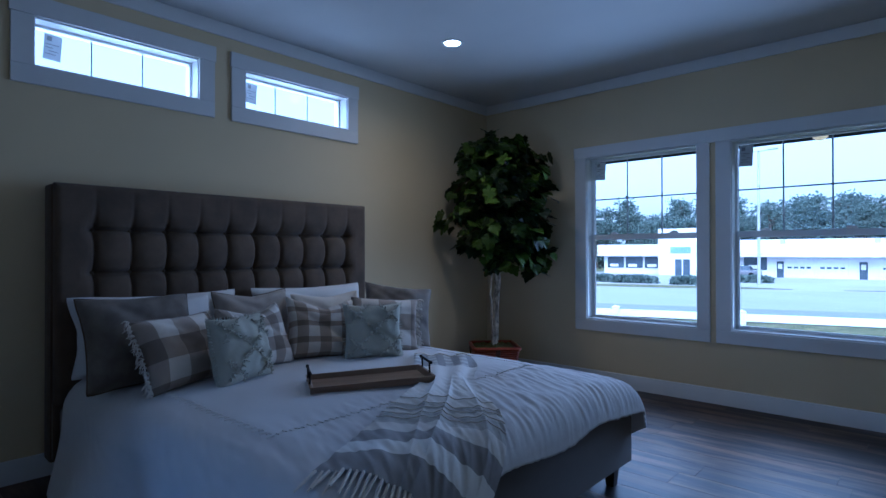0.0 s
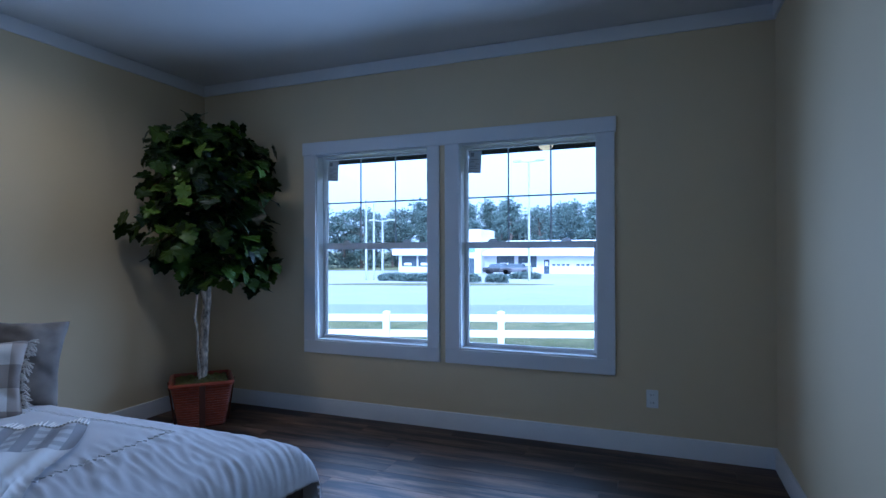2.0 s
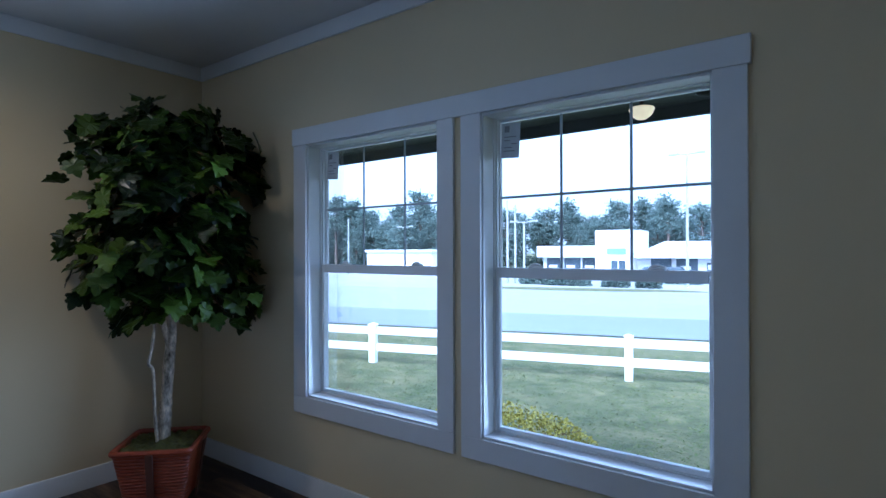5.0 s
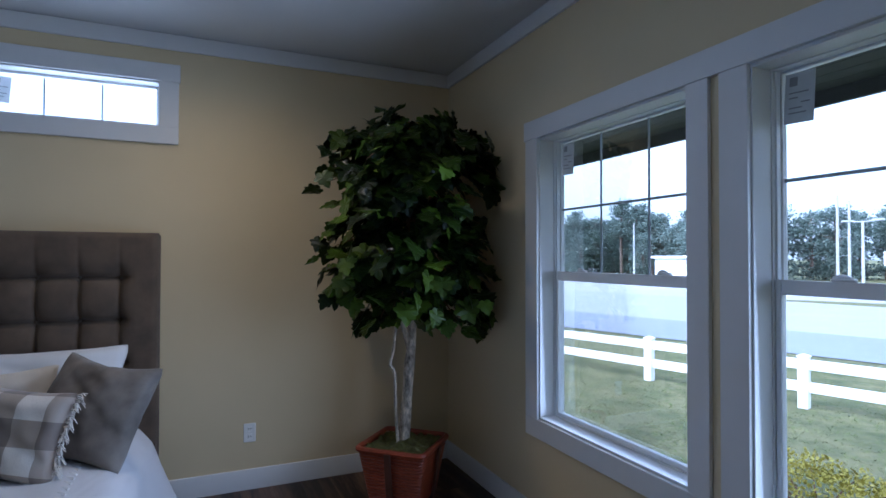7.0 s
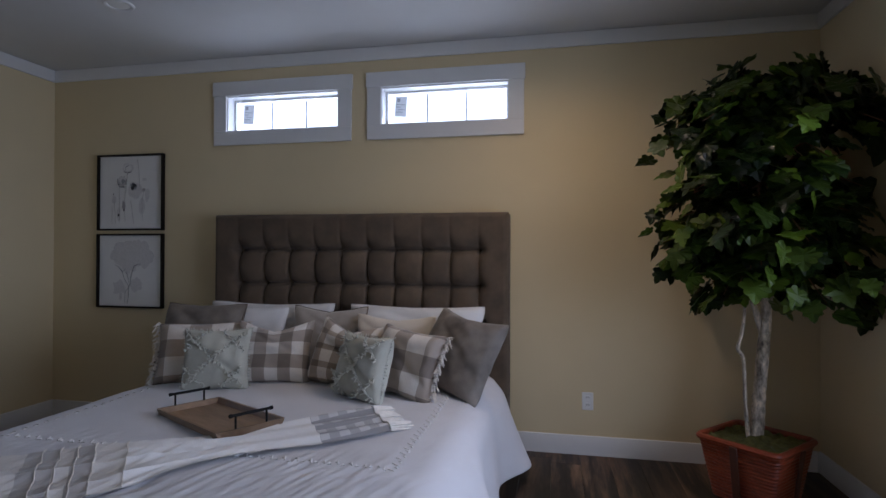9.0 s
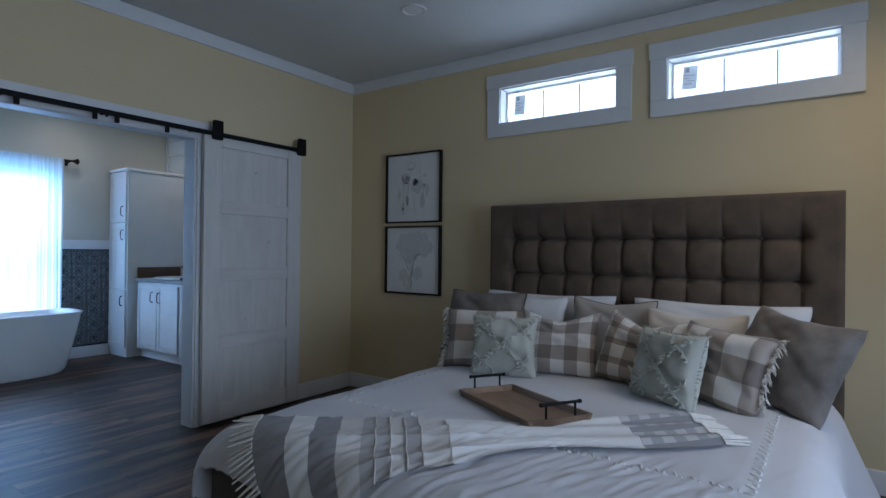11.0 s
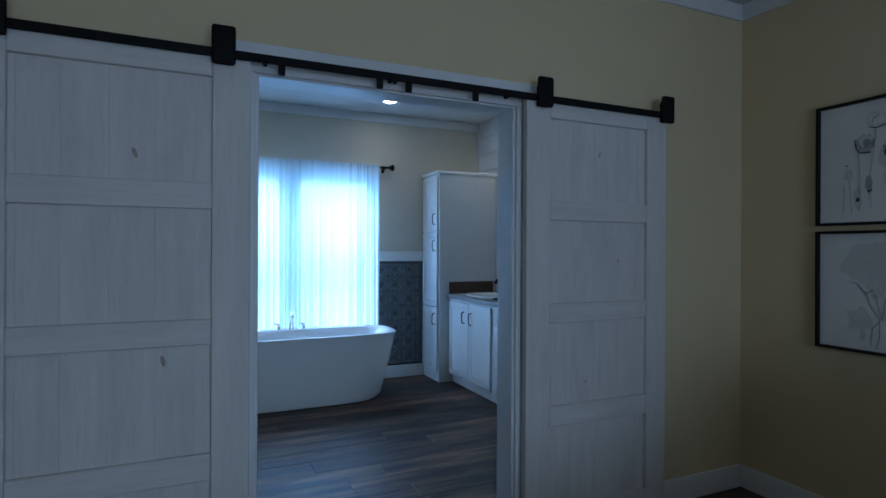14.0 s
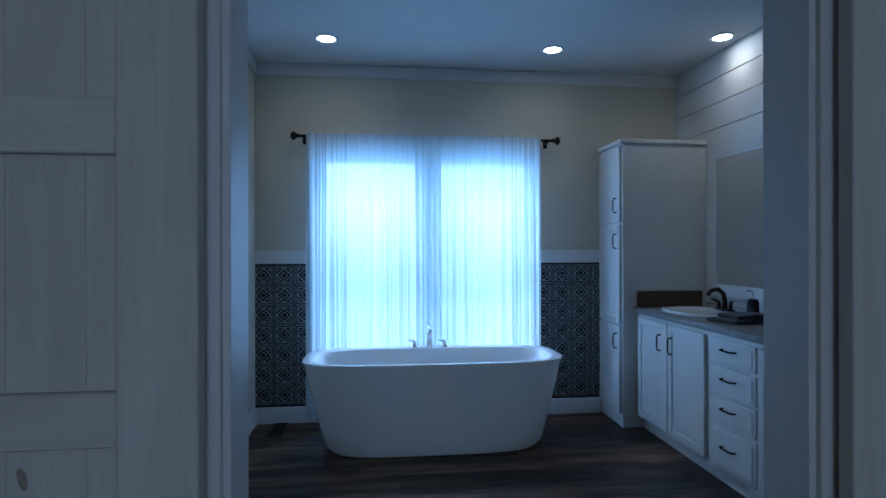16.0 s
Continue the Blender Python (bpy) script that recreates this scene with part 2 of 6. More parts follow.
PLAID = plaid("brown_gingham", (0.70, 0.655, 0.60), (0.36, 0.305, 0.255), (0.185, 0.150, 0.125), 2.1, 1.8, phase=(0.2, 0.3))
PLAIDW = plaid("grey_gingham", (0.70, 0.67, 0.63), (0.35, 0.305, 0.265), (0.175, 0.145, 0.122), 3.2, 2.5, phase=(0.1, 0.45))
PLAIDT = plaid("striped_gingham", (0.70, 0.655, 0.60), (0.36, 0.300, 0.245), (0.185, 0.145, 0.112), 3.2, 4.0, su=0.5, sv=0.35, phase=(0.7, 0.1))
TRAYWOOD = wood("tray_wood", (0.14, 0.088, 0.050), (0.27, 0.175, 0.105), 0.42, (5, 0.7, 5), 0.3)
BASKET = mat("woven_basket", (0.28, 0.052, 0.018), 0.38, var=0.25, scale=25, fine=160, bump=0.4)
BASKETD = mat("basket_strap", (0.10, 0.035, 0.02), 0.55, var=0.2, scale=25, fine=160, bump=0.3)
MOSS = mat("moss", (0.16, 0.145, 0.035), 0.95, var=0.4, scale=40, fine=160, bump=0.8, dist=0.01)
BARK = mat("pale_bark", (0.56, 0.47, 0.37), 0.85, var=0.85, scale=24, fine=70, bump=0.7, dist=0.006, stretch=(1, 1, 0.5))
TWIG = mat("brown_twig", (0.16, 0.07, 0.035), 0.8, var=0.3, scale=16, fine=90, bump=0.4)
# near-black green paints in the crown's inner shade, the brighter leaves its highlights
LEAF = leafy("ivy_leaf_shade_to_lit", (0.002, 0.006, 0.001), (0.085, 0.135, 0.012), rough=0.32, gloss=0.17)
PAPER = mat("paper", (0.72, 0.71, 0.68), 0.8, var=0.03, scale=6, fine=200, bump=0.05)
LABELPAPER = thin("label_paper", (0.62, 0.63, 0.64), (0.68, 0.69, 0.70), 20, 0.25)
INK = mat("grey_print", (0.30, 0.30, 0.31), 0.8, var=0.1, bump=0.0)
INKD = mat("dark_wash", (0.05, 0.046, 0.05), 0.85, var=0.3, scale=60, fine=200, bump=0.0)
INKM = mat("pale_wash", (0.40, 0.38, 0.37), 0.85, var=0.2, scale=60, fine=200, bump=0.0)
INKP = mat("faint_wash", (0.595, 0.58, 0.565), 0.85, var=0.08, scale=60, fine=200, bump=0.0)
FRAMEBLK = mat("picture_frame_wood", (0.010, 0.007, 0.005), 0.5, var=0.2, scale=30, bump=0.1, spec=0.2)
PORCEL = mat("white_acrylic", (0.82, 0.83, 0.84), 0.16, var=0.015, scale=3, fine=60, bump=0.0)
CABINET = mat("white_cabinet_paint", (0.76, 0.76, 0.75), 0.4, var=0.025, scale=5, fine=140, bump=0.06, dist=0.001)
COUNTER = mat("grey_laminate", (0.22, 0.215, 0.21), 0.35, var=0.25, scale=40, fine=200, bump=0.02)
SPLASH = wood("splash_wood", (0.08, 0.045, 0.025), (0.17, 0.10, 0.055), 0.4, (0.8, 8, 8), 0.2)
TILE = mat("antique_tin_tile", (0.014, 0.017, 0.021), 0.42, 0.35, var=0.35, scale=30, fine=120, bump=0.2)
TINEDGE = mat("rubbed_tin_ridge", (0.32, 0.335, 0.345), 0.42, 0.25, var=0.35, scale=50, fine=150, bump=0.2)
SHIP = mat("shiplap_paint", (0.76, 0.76, 0.75), 0.5, var=0.04, scale=4, fine=120, bump=0.12, stretch=(1, 0.2, 1), shift=True)
MIRROR = plain("mirror", (0.85, 0.87, 0.87), 0.015, 1.0)
TOWEL = mat("charcoal_towel", (0.035, 0.036, 0.042), 0.95, var=0.25, scale=30, fine=350, bump=0.8, sheen=0.3)
SHEER = sheer("sheer_voile")
LENS = glow("lit_lens", (1.0, 0.93, 0.82), 9.0)
LENSOFF = plain("unlit_lens", (0.75, 0.75, 0.73), 0.4)
PLATE = plain("outlet_plastic", (0.80, 0.80, 0.78), 0.35)
SLOT = plain("outlet_slot", (0.03, 0.03, 0.03), 0.6)
GRASS = mat("lawn", (0.125, 0.155, 0.045), 0.95, var=0.45, scale=2.4, fine=14, bump=1.0, dist=0.05, other=(0.20, 0.185, 0.08))
ASPHALT = mat("asphalt", (0.20, 0.215, 0.25), 0.9, var=0.10, scale=0.15, fine=6, bump=0.2)
PALEROAD = mat("pale_asphalt", (0.29, 0.30, 0.32), 0.9, var=0.08, scale=0.12, fine=5, bump=0.2)
CONCRETE = mat("pale_paving", (0.33, 0.33, 0.34), 0.9, var=0.10, scale=0.1, fine=3, bump=0.1)
FENCE = mat("white_fence_vinyl", (0.82, 0.83, 0.83), 0.4, var=0.03, bump=0.02)
SOFFIT = mat("dark_soffit", (0.035, 0.042, 0.048), 0.7, var=0.15, scale=4, fine=40, bump=0.1)
STUCCO = mat("white_stucco", (0.64, 0.65, 0.66), 0.85, var=0.05, scale=0.3, fine=4, bump=0.05)
DARKWIN = mat("far_window", (0.06, 0.08, 0.10), 0.2, var=0.3, scale=0.5, bump=0.0)
# leaf green lightened and greyed: distance haze put into the base colour
FARLEAF = thin("hazed_foliage", (0.15, 0.195, 0.175), (0.20, 0.245, 0.215), 1.5)
FARBARK = mat("pine_bark", (0.13, 0.10, 0.08), 0.9, var=0.2)
POLE = mat("galvanised_pole", (0.42, 0.43, 0.44), 0.5, 0.3, var=0.1, bump=0.0)
GOLDLEAF = leafy("golden_shrub_leaf", (0.32, 0.27, 0.04), (0.52, 0.46, 0.10), rough=0.6)

# ---- mesh helpers ----


def shape(name, bm, material, smooth=True):
    me = bpy.data.meshes.new(name)
    bm.normal_update()
    bm.to_mesh(me)
    bm.free()
    me.materials.append(material)
    if smooth:
        me.shade_smooth()
        me.set_sharp_from_angle(angle=radians(40))
    return me


def part(name, bm, material, parent=None, label="", smooth=True, m=None):
    ob = new(name, bm if isinstance(bm, bpy.types.Mesh) else shape(name, bm, material, smooth))
    ob.parent = parent
    if m is not None:
        ob.matrix_basis = m
    return tagged(ob, label)


def thing(name, label, category, m=None, group="", kind=""):
    ob = new(name)
    ob.empty_display_size = 0.1
    if m is not None:
        ob.matrix_basis = m
    return tagged(ob, label, category, group, kind)


def block(*bounds, bevel=0.002, bm=None, segments=1):
    """A bevelled box: x0, x1, y0, y1, z0, z1."""
    x0, x1, y0, y1, z0, z1 = bounds
    one = bmesh.new()
    bmesh.ops.create_cube(one, size=1)
    for v in one.verts:
        v.co = Vector(((x0 + x1) / 2 + v.co.x * abs(x1 - x0), (y0 + y1) / 2 + v.co.y * abs(y1 - y0), (z0 + z1) / 2 + v.co.z * abs(z1 - z0)))
    if bevel:
        bmesh.ops.bevel(one, geom=one.edges[:], offset=bevel, segments=segments, affect="EDGES", profile=0.5)
    if bm is None:
        return one
    me = bpy.data.meshes.new("scrap")
    one.to_mesh(me)
    one.free()
    bm.from_mesh(me)
    bpy.data.meshes.remove(me)
    return bm


def loft(rings, bm=None, cap=True, closed=True):
    """A skin over rings of points."""
    bm = bm or bmesh.new()
    rows = [[bm.verts.new(p) for p in ring] for ring in rings]
    n = len(rows[0])
    for a, b in zip(rows, rows[1:]):
        for i in range(n if closed else n - 1):
            j = (i + 1) % n
            bm.faces.new((a[i], a[j], b[j], b[i]))
    if cap and closed:
        bm.faces.new(rows[0][::-1])
        bm.faces.new(rows[-1])
    return bm


def tube(points, radii, sides=8, bm=None):
    """A round bar along points; radii is one number or one for each point."""
    pts = [Vector(p) for p in points]
    rr = radii if isinstance(radii, (list, tuple)) else [radii] * len(pts)
    rings = []
    side = None
    for i, p in enumerate(pts):
        d = (pts[min(i + 1, len(pts) - 1)] - pts[max(i - 1, 0)]).normalized()
        if side is None:
            side = d.cross(Vector((0, 0, 1)) if abs(d.z) < 0.9 else Vector((1, 0, 0))).normalized()
        side = (side - d * side.dot(d)).normalized()
        up = d.cross(side)
        rings.append([p + rr[i] * (math.cos(a) * side + math.sin(a) * up) for a in (2 * math.pi * k / sides for k in range(sides))])
    return loft(rings, bm)


def lathe(profile, sides=20, bm=None, centre=(0, 0, 0)):
    """A turned shape from (radius, height) pairs."""
    cx, cy, cz = centre
    return loft([[(cx + r * math.cos(2 * math.pi * k / sides), cy + r * math.sin(2 * math.pi * k / sides), cz + z) for k in range(sides)] for r, z in profile], bm)


def sheet(fn, nu, nv, bm=None, uv=True):
    """A surface from fn(u, v), with u and v from 0 to 1 as its cloth coordinates."""
    bm = bm or bmesh.new()
    vs = [[bm.verts.new(fn(i / nu, j / nv)) for j in range(nv + 1)] for i in range(nu + 1)]
    layer = bm.loops.layers.uv.verify() if uv else None
    for i in range(nu):
        for j in range(nv):
            f = bm.faces.new((vs[i][j], vs[i + 1][j], vs[i + 1][j + 1], vs[i][j + 1]))
            if uv:
                for lp, (a, b) in zip(f.loops, ((i, j), (i + 1, j), (i + 1, j + 1), (i, j + 1))):
                    lp[layer].uv = (a / nu, b / nv)
    return bm


def structure(name, bm, material, label, category, smooth=True):
    return tagged(part(name, bm, material, None, "", smooth), label, category, "", "structure")


def wall_with_holes(axis, at, thick, a0, a1, z0, z1, holes):
    """A wall in the plane axis = at, its room face there, with openings (a0, a1, z0, z1) through it."""
    bm = bmesh.new()
    cuts_a = sorted({a0, a1, *[h[0] for h in holes], *[h[1] for h in holes]})
    cuts_z = sorted({z0, z1, *[h[2] for h in holes], *[h[3] for h in holes]})
    cell = {}

    def solid(i, j):
        if not (0 <= i < len(cuts_a) - 1 and 0 <= j < len(cuts_z) - 1):
            return False
        ca, cz = (cuts_a[i] + cuts_a[i + 1]) / 2, (cuts_z[j] + cuts_z[j + 1]) / 2
        return not any(h[0] < ca < h[1] and h[2] < cz < h[3] for h in holes)

    def vert(i, j, k):
        key = (i, j, k)
        if key not in cell:
            d = at + (thick if k else 0)
            cell[key] = bm.verts.new((d, cuts_a[i], cuts_z[j]) if axis == "x" else (cuts_a[i], d, cuts_z[j]))
        return cell[key]

    for i in range(len(cuts_a) - 1):
        for j in range(len(cuts_z) - 1):
            if not solid(i, j):
                continue
            for k in (0, 1):
                bm.faces.new([vert(*p, k) for p in ((i, j), (i + 1, j), (i + 1, j + 1), (i, j + 1))])
            for di, dj, e in ((-1, 0, ((i, j), (i, j + 1))), (1, 0, ((i + 1, j), (i + 1, j + 1))), (0, -1, ((i, j), (i + 1, j))), (0, 1, ((i, j + 1), (i + 1, j + 1)))):
                if not solid(i + di, j + dj):
                    (p, q) = e
                    bm.faces.new((vert(*p, 0), vert(*q, 0), vert(*q, 1), vert(*p, 1)))
    bmesh.ops.recalc_face_normals(bm, faces=bm.faces[:])
    return bm

# ---- the plan ----
X0, X1, Y0, Y1, CZ = -3.545, 0.865, -0.015, 5.53, 2.775
BX0, BX1, BY0 = -3.60, -0.17, -3.345
WT = 0.15

# ---- walls, floor, ceiling ----
WIN_Z = (0.587, 2.083)
WIN_L, WIN_R = (-2.374, -1.385), (-1.142, -0.163)
TR_Z = (2.215, 2.485)
TR_1, TR_2 = (1.535, 2.430), (2.747, 3.652)
BW_Z = (0.40, 2.075)
BW_L, BW_R = (-1.446, -0.660), (-2.355, -1.573)
OPEN_X, OPEN_Z = (-2.020, -0.861), 2.030

structure("wall_north", wall_with_holes("y", Y1, WT, X0 - WT, X1 + WT, -0.1, CZ + 0.1, [(*WIN_L, *WIN_Z), (*WIN_R, *WIN_Z)]), WALL, "beige painted bedroom wall with two tall windows", "wall", False)
structure("wall_west", wall_with_holes("x", X0, -WT, Y0, Y1, -0.1, CZ + 0.1, [(*TR_1, *TR_Z), (*TR_2, *TR_Z)]), WALL, "beige painted wall with two high transom windows", "wall", False)
structure("wall_south", wall_with_holes("y", Y0, -0.12, X0 - WT, X1 + WT, -0.1, CZ + 0.1, [(*OPEN_X, -0.2, OPEN_Z)]), WALL, "beige painted wall with a wide doorway to the bathroom", "wall", False)
structure("wall_east", block(X1, X1 + WT, Y0, Y1, -0.1, CZ + 0.1, bevel=0), WALL, "plain beige painted bedroom wall", "wall", False)
structure("wall_bath_south", wall_with_holes("y", BY0, -WT, BX0 - WT, BX1 + WT, -0.1, CZ + 0.1, [(*sorted(BW_L), *BW_Z), (*sorted(BW_R), *BW_Z)]), BATHWALL, "beige painted bathroom wall with two windows, its colour paled as by cool light", "wall", False)
structure("wall_bath_west", block(BX0 - WT, BX0, BY0, Y0 - 0.12, -0.1, CZ + 0.1, bevel=0), BATHWALL, "bathroom wall behind the shiplap boards", "wall", False)
structure("wall_bath_east", block(BX1, BX1 + WT, BY0, Y0 - 0.12, -0.1, CZ + 0.1, bevel=0), BATHWALL, "plain beige bathroom side wall, its colour paled as by cool light", "wall", False)
structure("ceiling", block(X0 - WT, X1 + WT, Y0 - 0.06, Y1 + WT, CZ, CZ + 0.08, bevel=0), CEIL, "flat white bedroom ceiling", "ceiling", False)
structure("ceiling_bath", block(BX0 - WT, X1 + WT, BY0 - WT, Y0 - 0.06, CZ, CZ + 0.08, bevel=0), CEIL, "flat white bathroom ceiling", "ceiling", False)
floor = structure("floor", block(BX0 - 0.2, X1 + 0.2, BY0 - 0.2, Y1 + 0.2, -0.12, -0.012, bevel=0), JOINT, "dark brown wood-look plank floor", "floor", False)


def trim_run(name, axis, at, a0, a1, profile, label, material=WHITE):
    """A moulding along a wall: profile of (out from the wall, height) pairs; axis is the wall's normal, signed."""
    bm = bmesh.new()
    rings = []
    for a in (a0, a1):
        ring = []
        for out, z in profile:
            if axis == "+x":
                ring.append((at + out, a, z))
            elif axis == "-x":
                ring.append((at - out, a, z))
            elif axis == "+y":
                ring.append((a, at + out, z))
            else:
                ring.append((a, at - out, z))
        rings.append(ring)
    loft(rings, bm)
    bmesh.ops.recalc_face_normals(bm, faces=bm.faces[:])
    return structure(name, bm, material, label, "trim")


CROWN = [(0.0, CZ - 0.095), (0.016, CZ - 0.095), (0.018, CZ - 0.09), (0.018, CZ - 0.004), (0.0, CZ - 0.004)]
BASE = [(0.0, 0.0), (0.015, 0.0), (0.015, 0.112), (0.011, 0.122), (0.0, 0.124)]
for nm, prof, lab in (("crown", CROWN, "flat white crown board under the ceiling"), ("baseboard", BASE, "white painted baseboard")):
    trim_run(nm, "+x", X0, Y0 + 0.02, Y1 - 0.02, prof, lab)
    trim_run(nm, "-y", Y1, X0, X1, prof, lab)
    trim_run(nm, "-x", X1, Y0 + 0.02, Y1 - 0.02, prof, lab)
trim_run("crown", "+y", Y0, X0, X1, CROWN, "flat white crown board under the ceiling")
trim_run("baseboard", "+y", Y0, X0, -2.115, BASE, "white painted baseboard")
trim_run("baseboard", "+y", Y0, -0.775, X1, BASE, "white painted baseboard")
trim_run("crown", "+y", BY0, BX0, BX1, CROWN, "flat white crown board under the ceiling")
trim_run("baseboard", "+y", BY0 + 0.012, -2.91, BX1, BASE, "white painted baseboard")
trim_run("crown", "-x", BX1, BY0 + 0.02, Y0 - 0.12, CROWN, "flat white crown board under the ceiling")
trim_run("baseboard", "-x", BX1, BY0 + 0.03, Y0 - 0.12, BASE, "white painted baseboard")

# doorway casing and jamb
casing = thing("door_casing", "white flat casing round the bathroom doorway", "door frame", kind="structure")
cx0, cx1 = OPEN_X
part("jamb", block(cx0, cx0 + 0.02, Y0 - 0.125, Y0 + 0.004, 0, OPEN_Z - 0.02), WHITE, casing)
part("jamb", block(cx1 - 0.02, cx1, Y0 - 0.125, Y0 + 0.004, 0, OPEN_Z - 0.02), WHITE, casing)
part("head_jamb", block(cx0, cx1, Y0 - 0.125, Y0 + 0.004, OPEN_Z - 0.02, OPEN_Z), WHITE, casing)
part("casing_leg", block(cx0 - 0.09, cx0 + 0.006, Y0 + 0.001, Y0 + 0.018, 0, OPEN_Z - 0.012), WHITE, casing)
part("casing_leg", block(cx1 - 0.006, cx1 + 0.09, Y0 + 0.001, Y0 + 0.018, 0, OPEN_Z - 0.012), WHITE, casing)
part("casing_head", block(cx0 - 0.10, cx1 + 0.10, Y0 + 0.001, Y0 + 0.021, OPEN_Z - 0.012, OPEN_Z + 0.10), WHITE, casing)
part("casing_leg", block(cx0 - 0.09, cx0 + 0.012, Y0 - 0.142, Y0 - 0.122, 0, OPEN_Z - 0.012), WHITE, casing)
part("casing_leg", block(cx1 - 0.012, cx1 + 0.09, Y0 - 0.142, Y0 - 0.122, 0, OPEN_Z - 0.012), WHITE, casing)
part("casing_head", block(cx0 - 0.1, cx1 + 0.1, Y0 - 0.142, Y0 - 0.122, OPEN_Z - 0.012, OPEN_Z + 0.09), WHITE, casing)

# ---- windows ----


def sticker(parent, m, w, h, bars):
    """A paper label on the glass, with grey lines for its small print. Local x across, z up, facing -y."""
    s = part("label_sheet", block(0, w, -0.0006, 0.0006, -h, 0, bevel=0), LABELPAPER, parent, "white paper energy label", False, m)
    part("label_mark", block(w * 0.15, w * 0.42, -0.0012, -0.0007, -h * 0.26, -h * 0.08, bevel=0), INK, s, "", False)
    for k, (a, b) in enumerate(bars):
        z = -h * (0.38 + 0.5 * k / len(bars))
        part("print_line", block(w * a, w * b, -0.0012, -0.0007, z - 0.0045, z, bevel=0), INK, s, "", False)


def hung_window(name, x0, x1, z0, z1, label):
    """A single-hung vinyl window in the north wall: liner, frame, upper sash with grille, lower sash."""
    w = thing(name, label, "window", kind="structure")
    y = Y1 + 0.085
    part("liner", block(x0, x0 + 0.012, Y1 - 0.004, y, z0, z1), WHITE, w)
    part("liner", block(x1 - 0.012, x1, Y1 - 0.004, y, z0, z1), WHITE, w)
    part("liner", block(x0, x1, Y1 - 0.004, y, z1 - 0.012, z1), WHITE, w)
    part("window_sill", block(x0, x1, Y1 - 0.004, y, z0, z0 + 0.012), WHITE, w)
    fr = bmesh.new()
    t = 0.016
    for b in ((x0, x0 + t, z0, z1), (x1 - t, x1, z0, z1), (x0 + t, x1 - t, z0, z0 + t), (x0 + t, x1 - t, z1 - t, z1)):
        block(b[0], b[1], y, y + 0.065, b[2], b[3], bm=fr)
    for b in ((x0 + t, x0 + t + 0.008, z0 + t, z1 - t), (x1 - t - 0.008, x1 - t, z0 + t, z1 - t)):
        block(b[0], b[1], y + 0.012, y + 0.03, b[2], b[3], bm=fr, bevel=0.001)
    part("window_frame", fr, VINYL, w)
    zm = 1.349
    a0, a1 = x0 + t, x1 - t
    for nm, lo, hi, yy, s in (("lower_sash", z0 + t, zm + 0.022, y + 0.006, 0.022), ("upper_sash", zm - 0.014, z1 - t, y + 0.036, 0.010)):
        sash = bmesh.new()
        for b in ((a0 + 0.002, a0 + s, lo, hi), (a1 - s, a1 - 0.002, lo, hi), (a0 + s, a1 - s, lo, lo + s), (a0 + s, a1 - s, hi - (s if nm == "upper_sash" else 0.048), hi)):
            block(b[0], b[1], yy, yy + 0.026, b[2], b[3], bm=sash, bevel=0.003)
        sh = part(nm, sash, VINYL, w)
        g = part("pane", block(a0 + s, a1 - s, yy + 0.010, yy + 0.014, lo + s, hi - s, bevel=0), GLASS, sh, "clear glass", False)
        g.visible_shadow = False
        if nm == "upper_sash":
            wi, he = a1 - a0 - 2 * s, hi - lo - 2 * s
            for k in (1, 2):
                xx = a0 + s + wi * k / 3
                part("grille_bar", block(xx - 0.006, xx + 0.006, yy + 0.0095, yy + 0.0145, lo + s, hi - s, bevel=0.001), GREYBAR, sh)
            zz = lo + s + he * 0.5
            part("grille_bar", block(a0 + s, a1 - s, yy + 0.009, yy + 0.015, zz - 0.006, zz + 0.006, bevel=0.001), GREYBAR, sh)
            sticker(sh, pose(a0 + s + 0.010, yy + 0.007, hi - s - 0.004, 0, 3, 0), 0.098, 0.165, ((0.15, 0.8), (0.15, 0.45), (0.55, 0.85), (0.15, 0.6), (0.15, 0.75)))
        else:
            for fx in (0.22, 0.78):
                xx = a0 + (a1 - a0) * fx
                lk = bmesh.new()
                block(xx - 0.035, xx + 0.035, yy + 0.002, yy + 0.024, hi, hi + 0.010, bm=lk, bevel=0.004)
                tube([(xx - 0.028, yy + 0.012, hi + 0.012), (xx, yy + 0.006, hi + 0.017), (xx + 0.032, yy - 0.004, hi + 0.013)], [0.006, 0.007, 0.004], 6, lk)
                part("sash_lock", lk, VINYL, sh)
    return w


WINLAB = "white vinyl single-hung window with a gridded upper sash"
win1 = hung_window("window_1", *WIN_L, *WIN_Z, WINLAB)
win2 = hung_window("window_2", *WIN_R, *WIN_Z, WINLAB)


def flat_trim(name, axis, at, a0, a1, z0, z1, side, side_b, head, label, over=0.008):
    """Flat boards round an opening in a wall: two legs, an apron and a slightly longer head."""
    w = thing(name, label, "trim", kind="structure")
    th = 0.019

    def board(nm, p, q, lo, hi, t):
        if axis == "y":
            part(nm, block(p, q, at - t, at - 0.001, lo, hi), WHITE, w)
        else:
            part(nm, block(at + 0.001, at + t, p, q, lo, hi), WHITE, w)

    board("leg", a0 - side, a0 + 0.004, z0, z1, th)
    board("leg", a1 - 0.004, a1 + side_b, z0, z1, th)
    board("apron", a0 - side, a1 + side_b, z0 - 0.10, z0, th)
    if head:
        board("head", a0 - side - over, a1 + side_b + over, z1, z1 + head, th + 0.004)
    return w


flat_trim("window_trim", "y", Y1, *WIN_L, *WIN_Z, 0.108, 0.093, 0, "flat white boards round a window")
flat_trim("window_trim", "y", Y1, *WIN_R, *WIN_Z, 0.106, 0.108, 0, "flat white boards round a window")
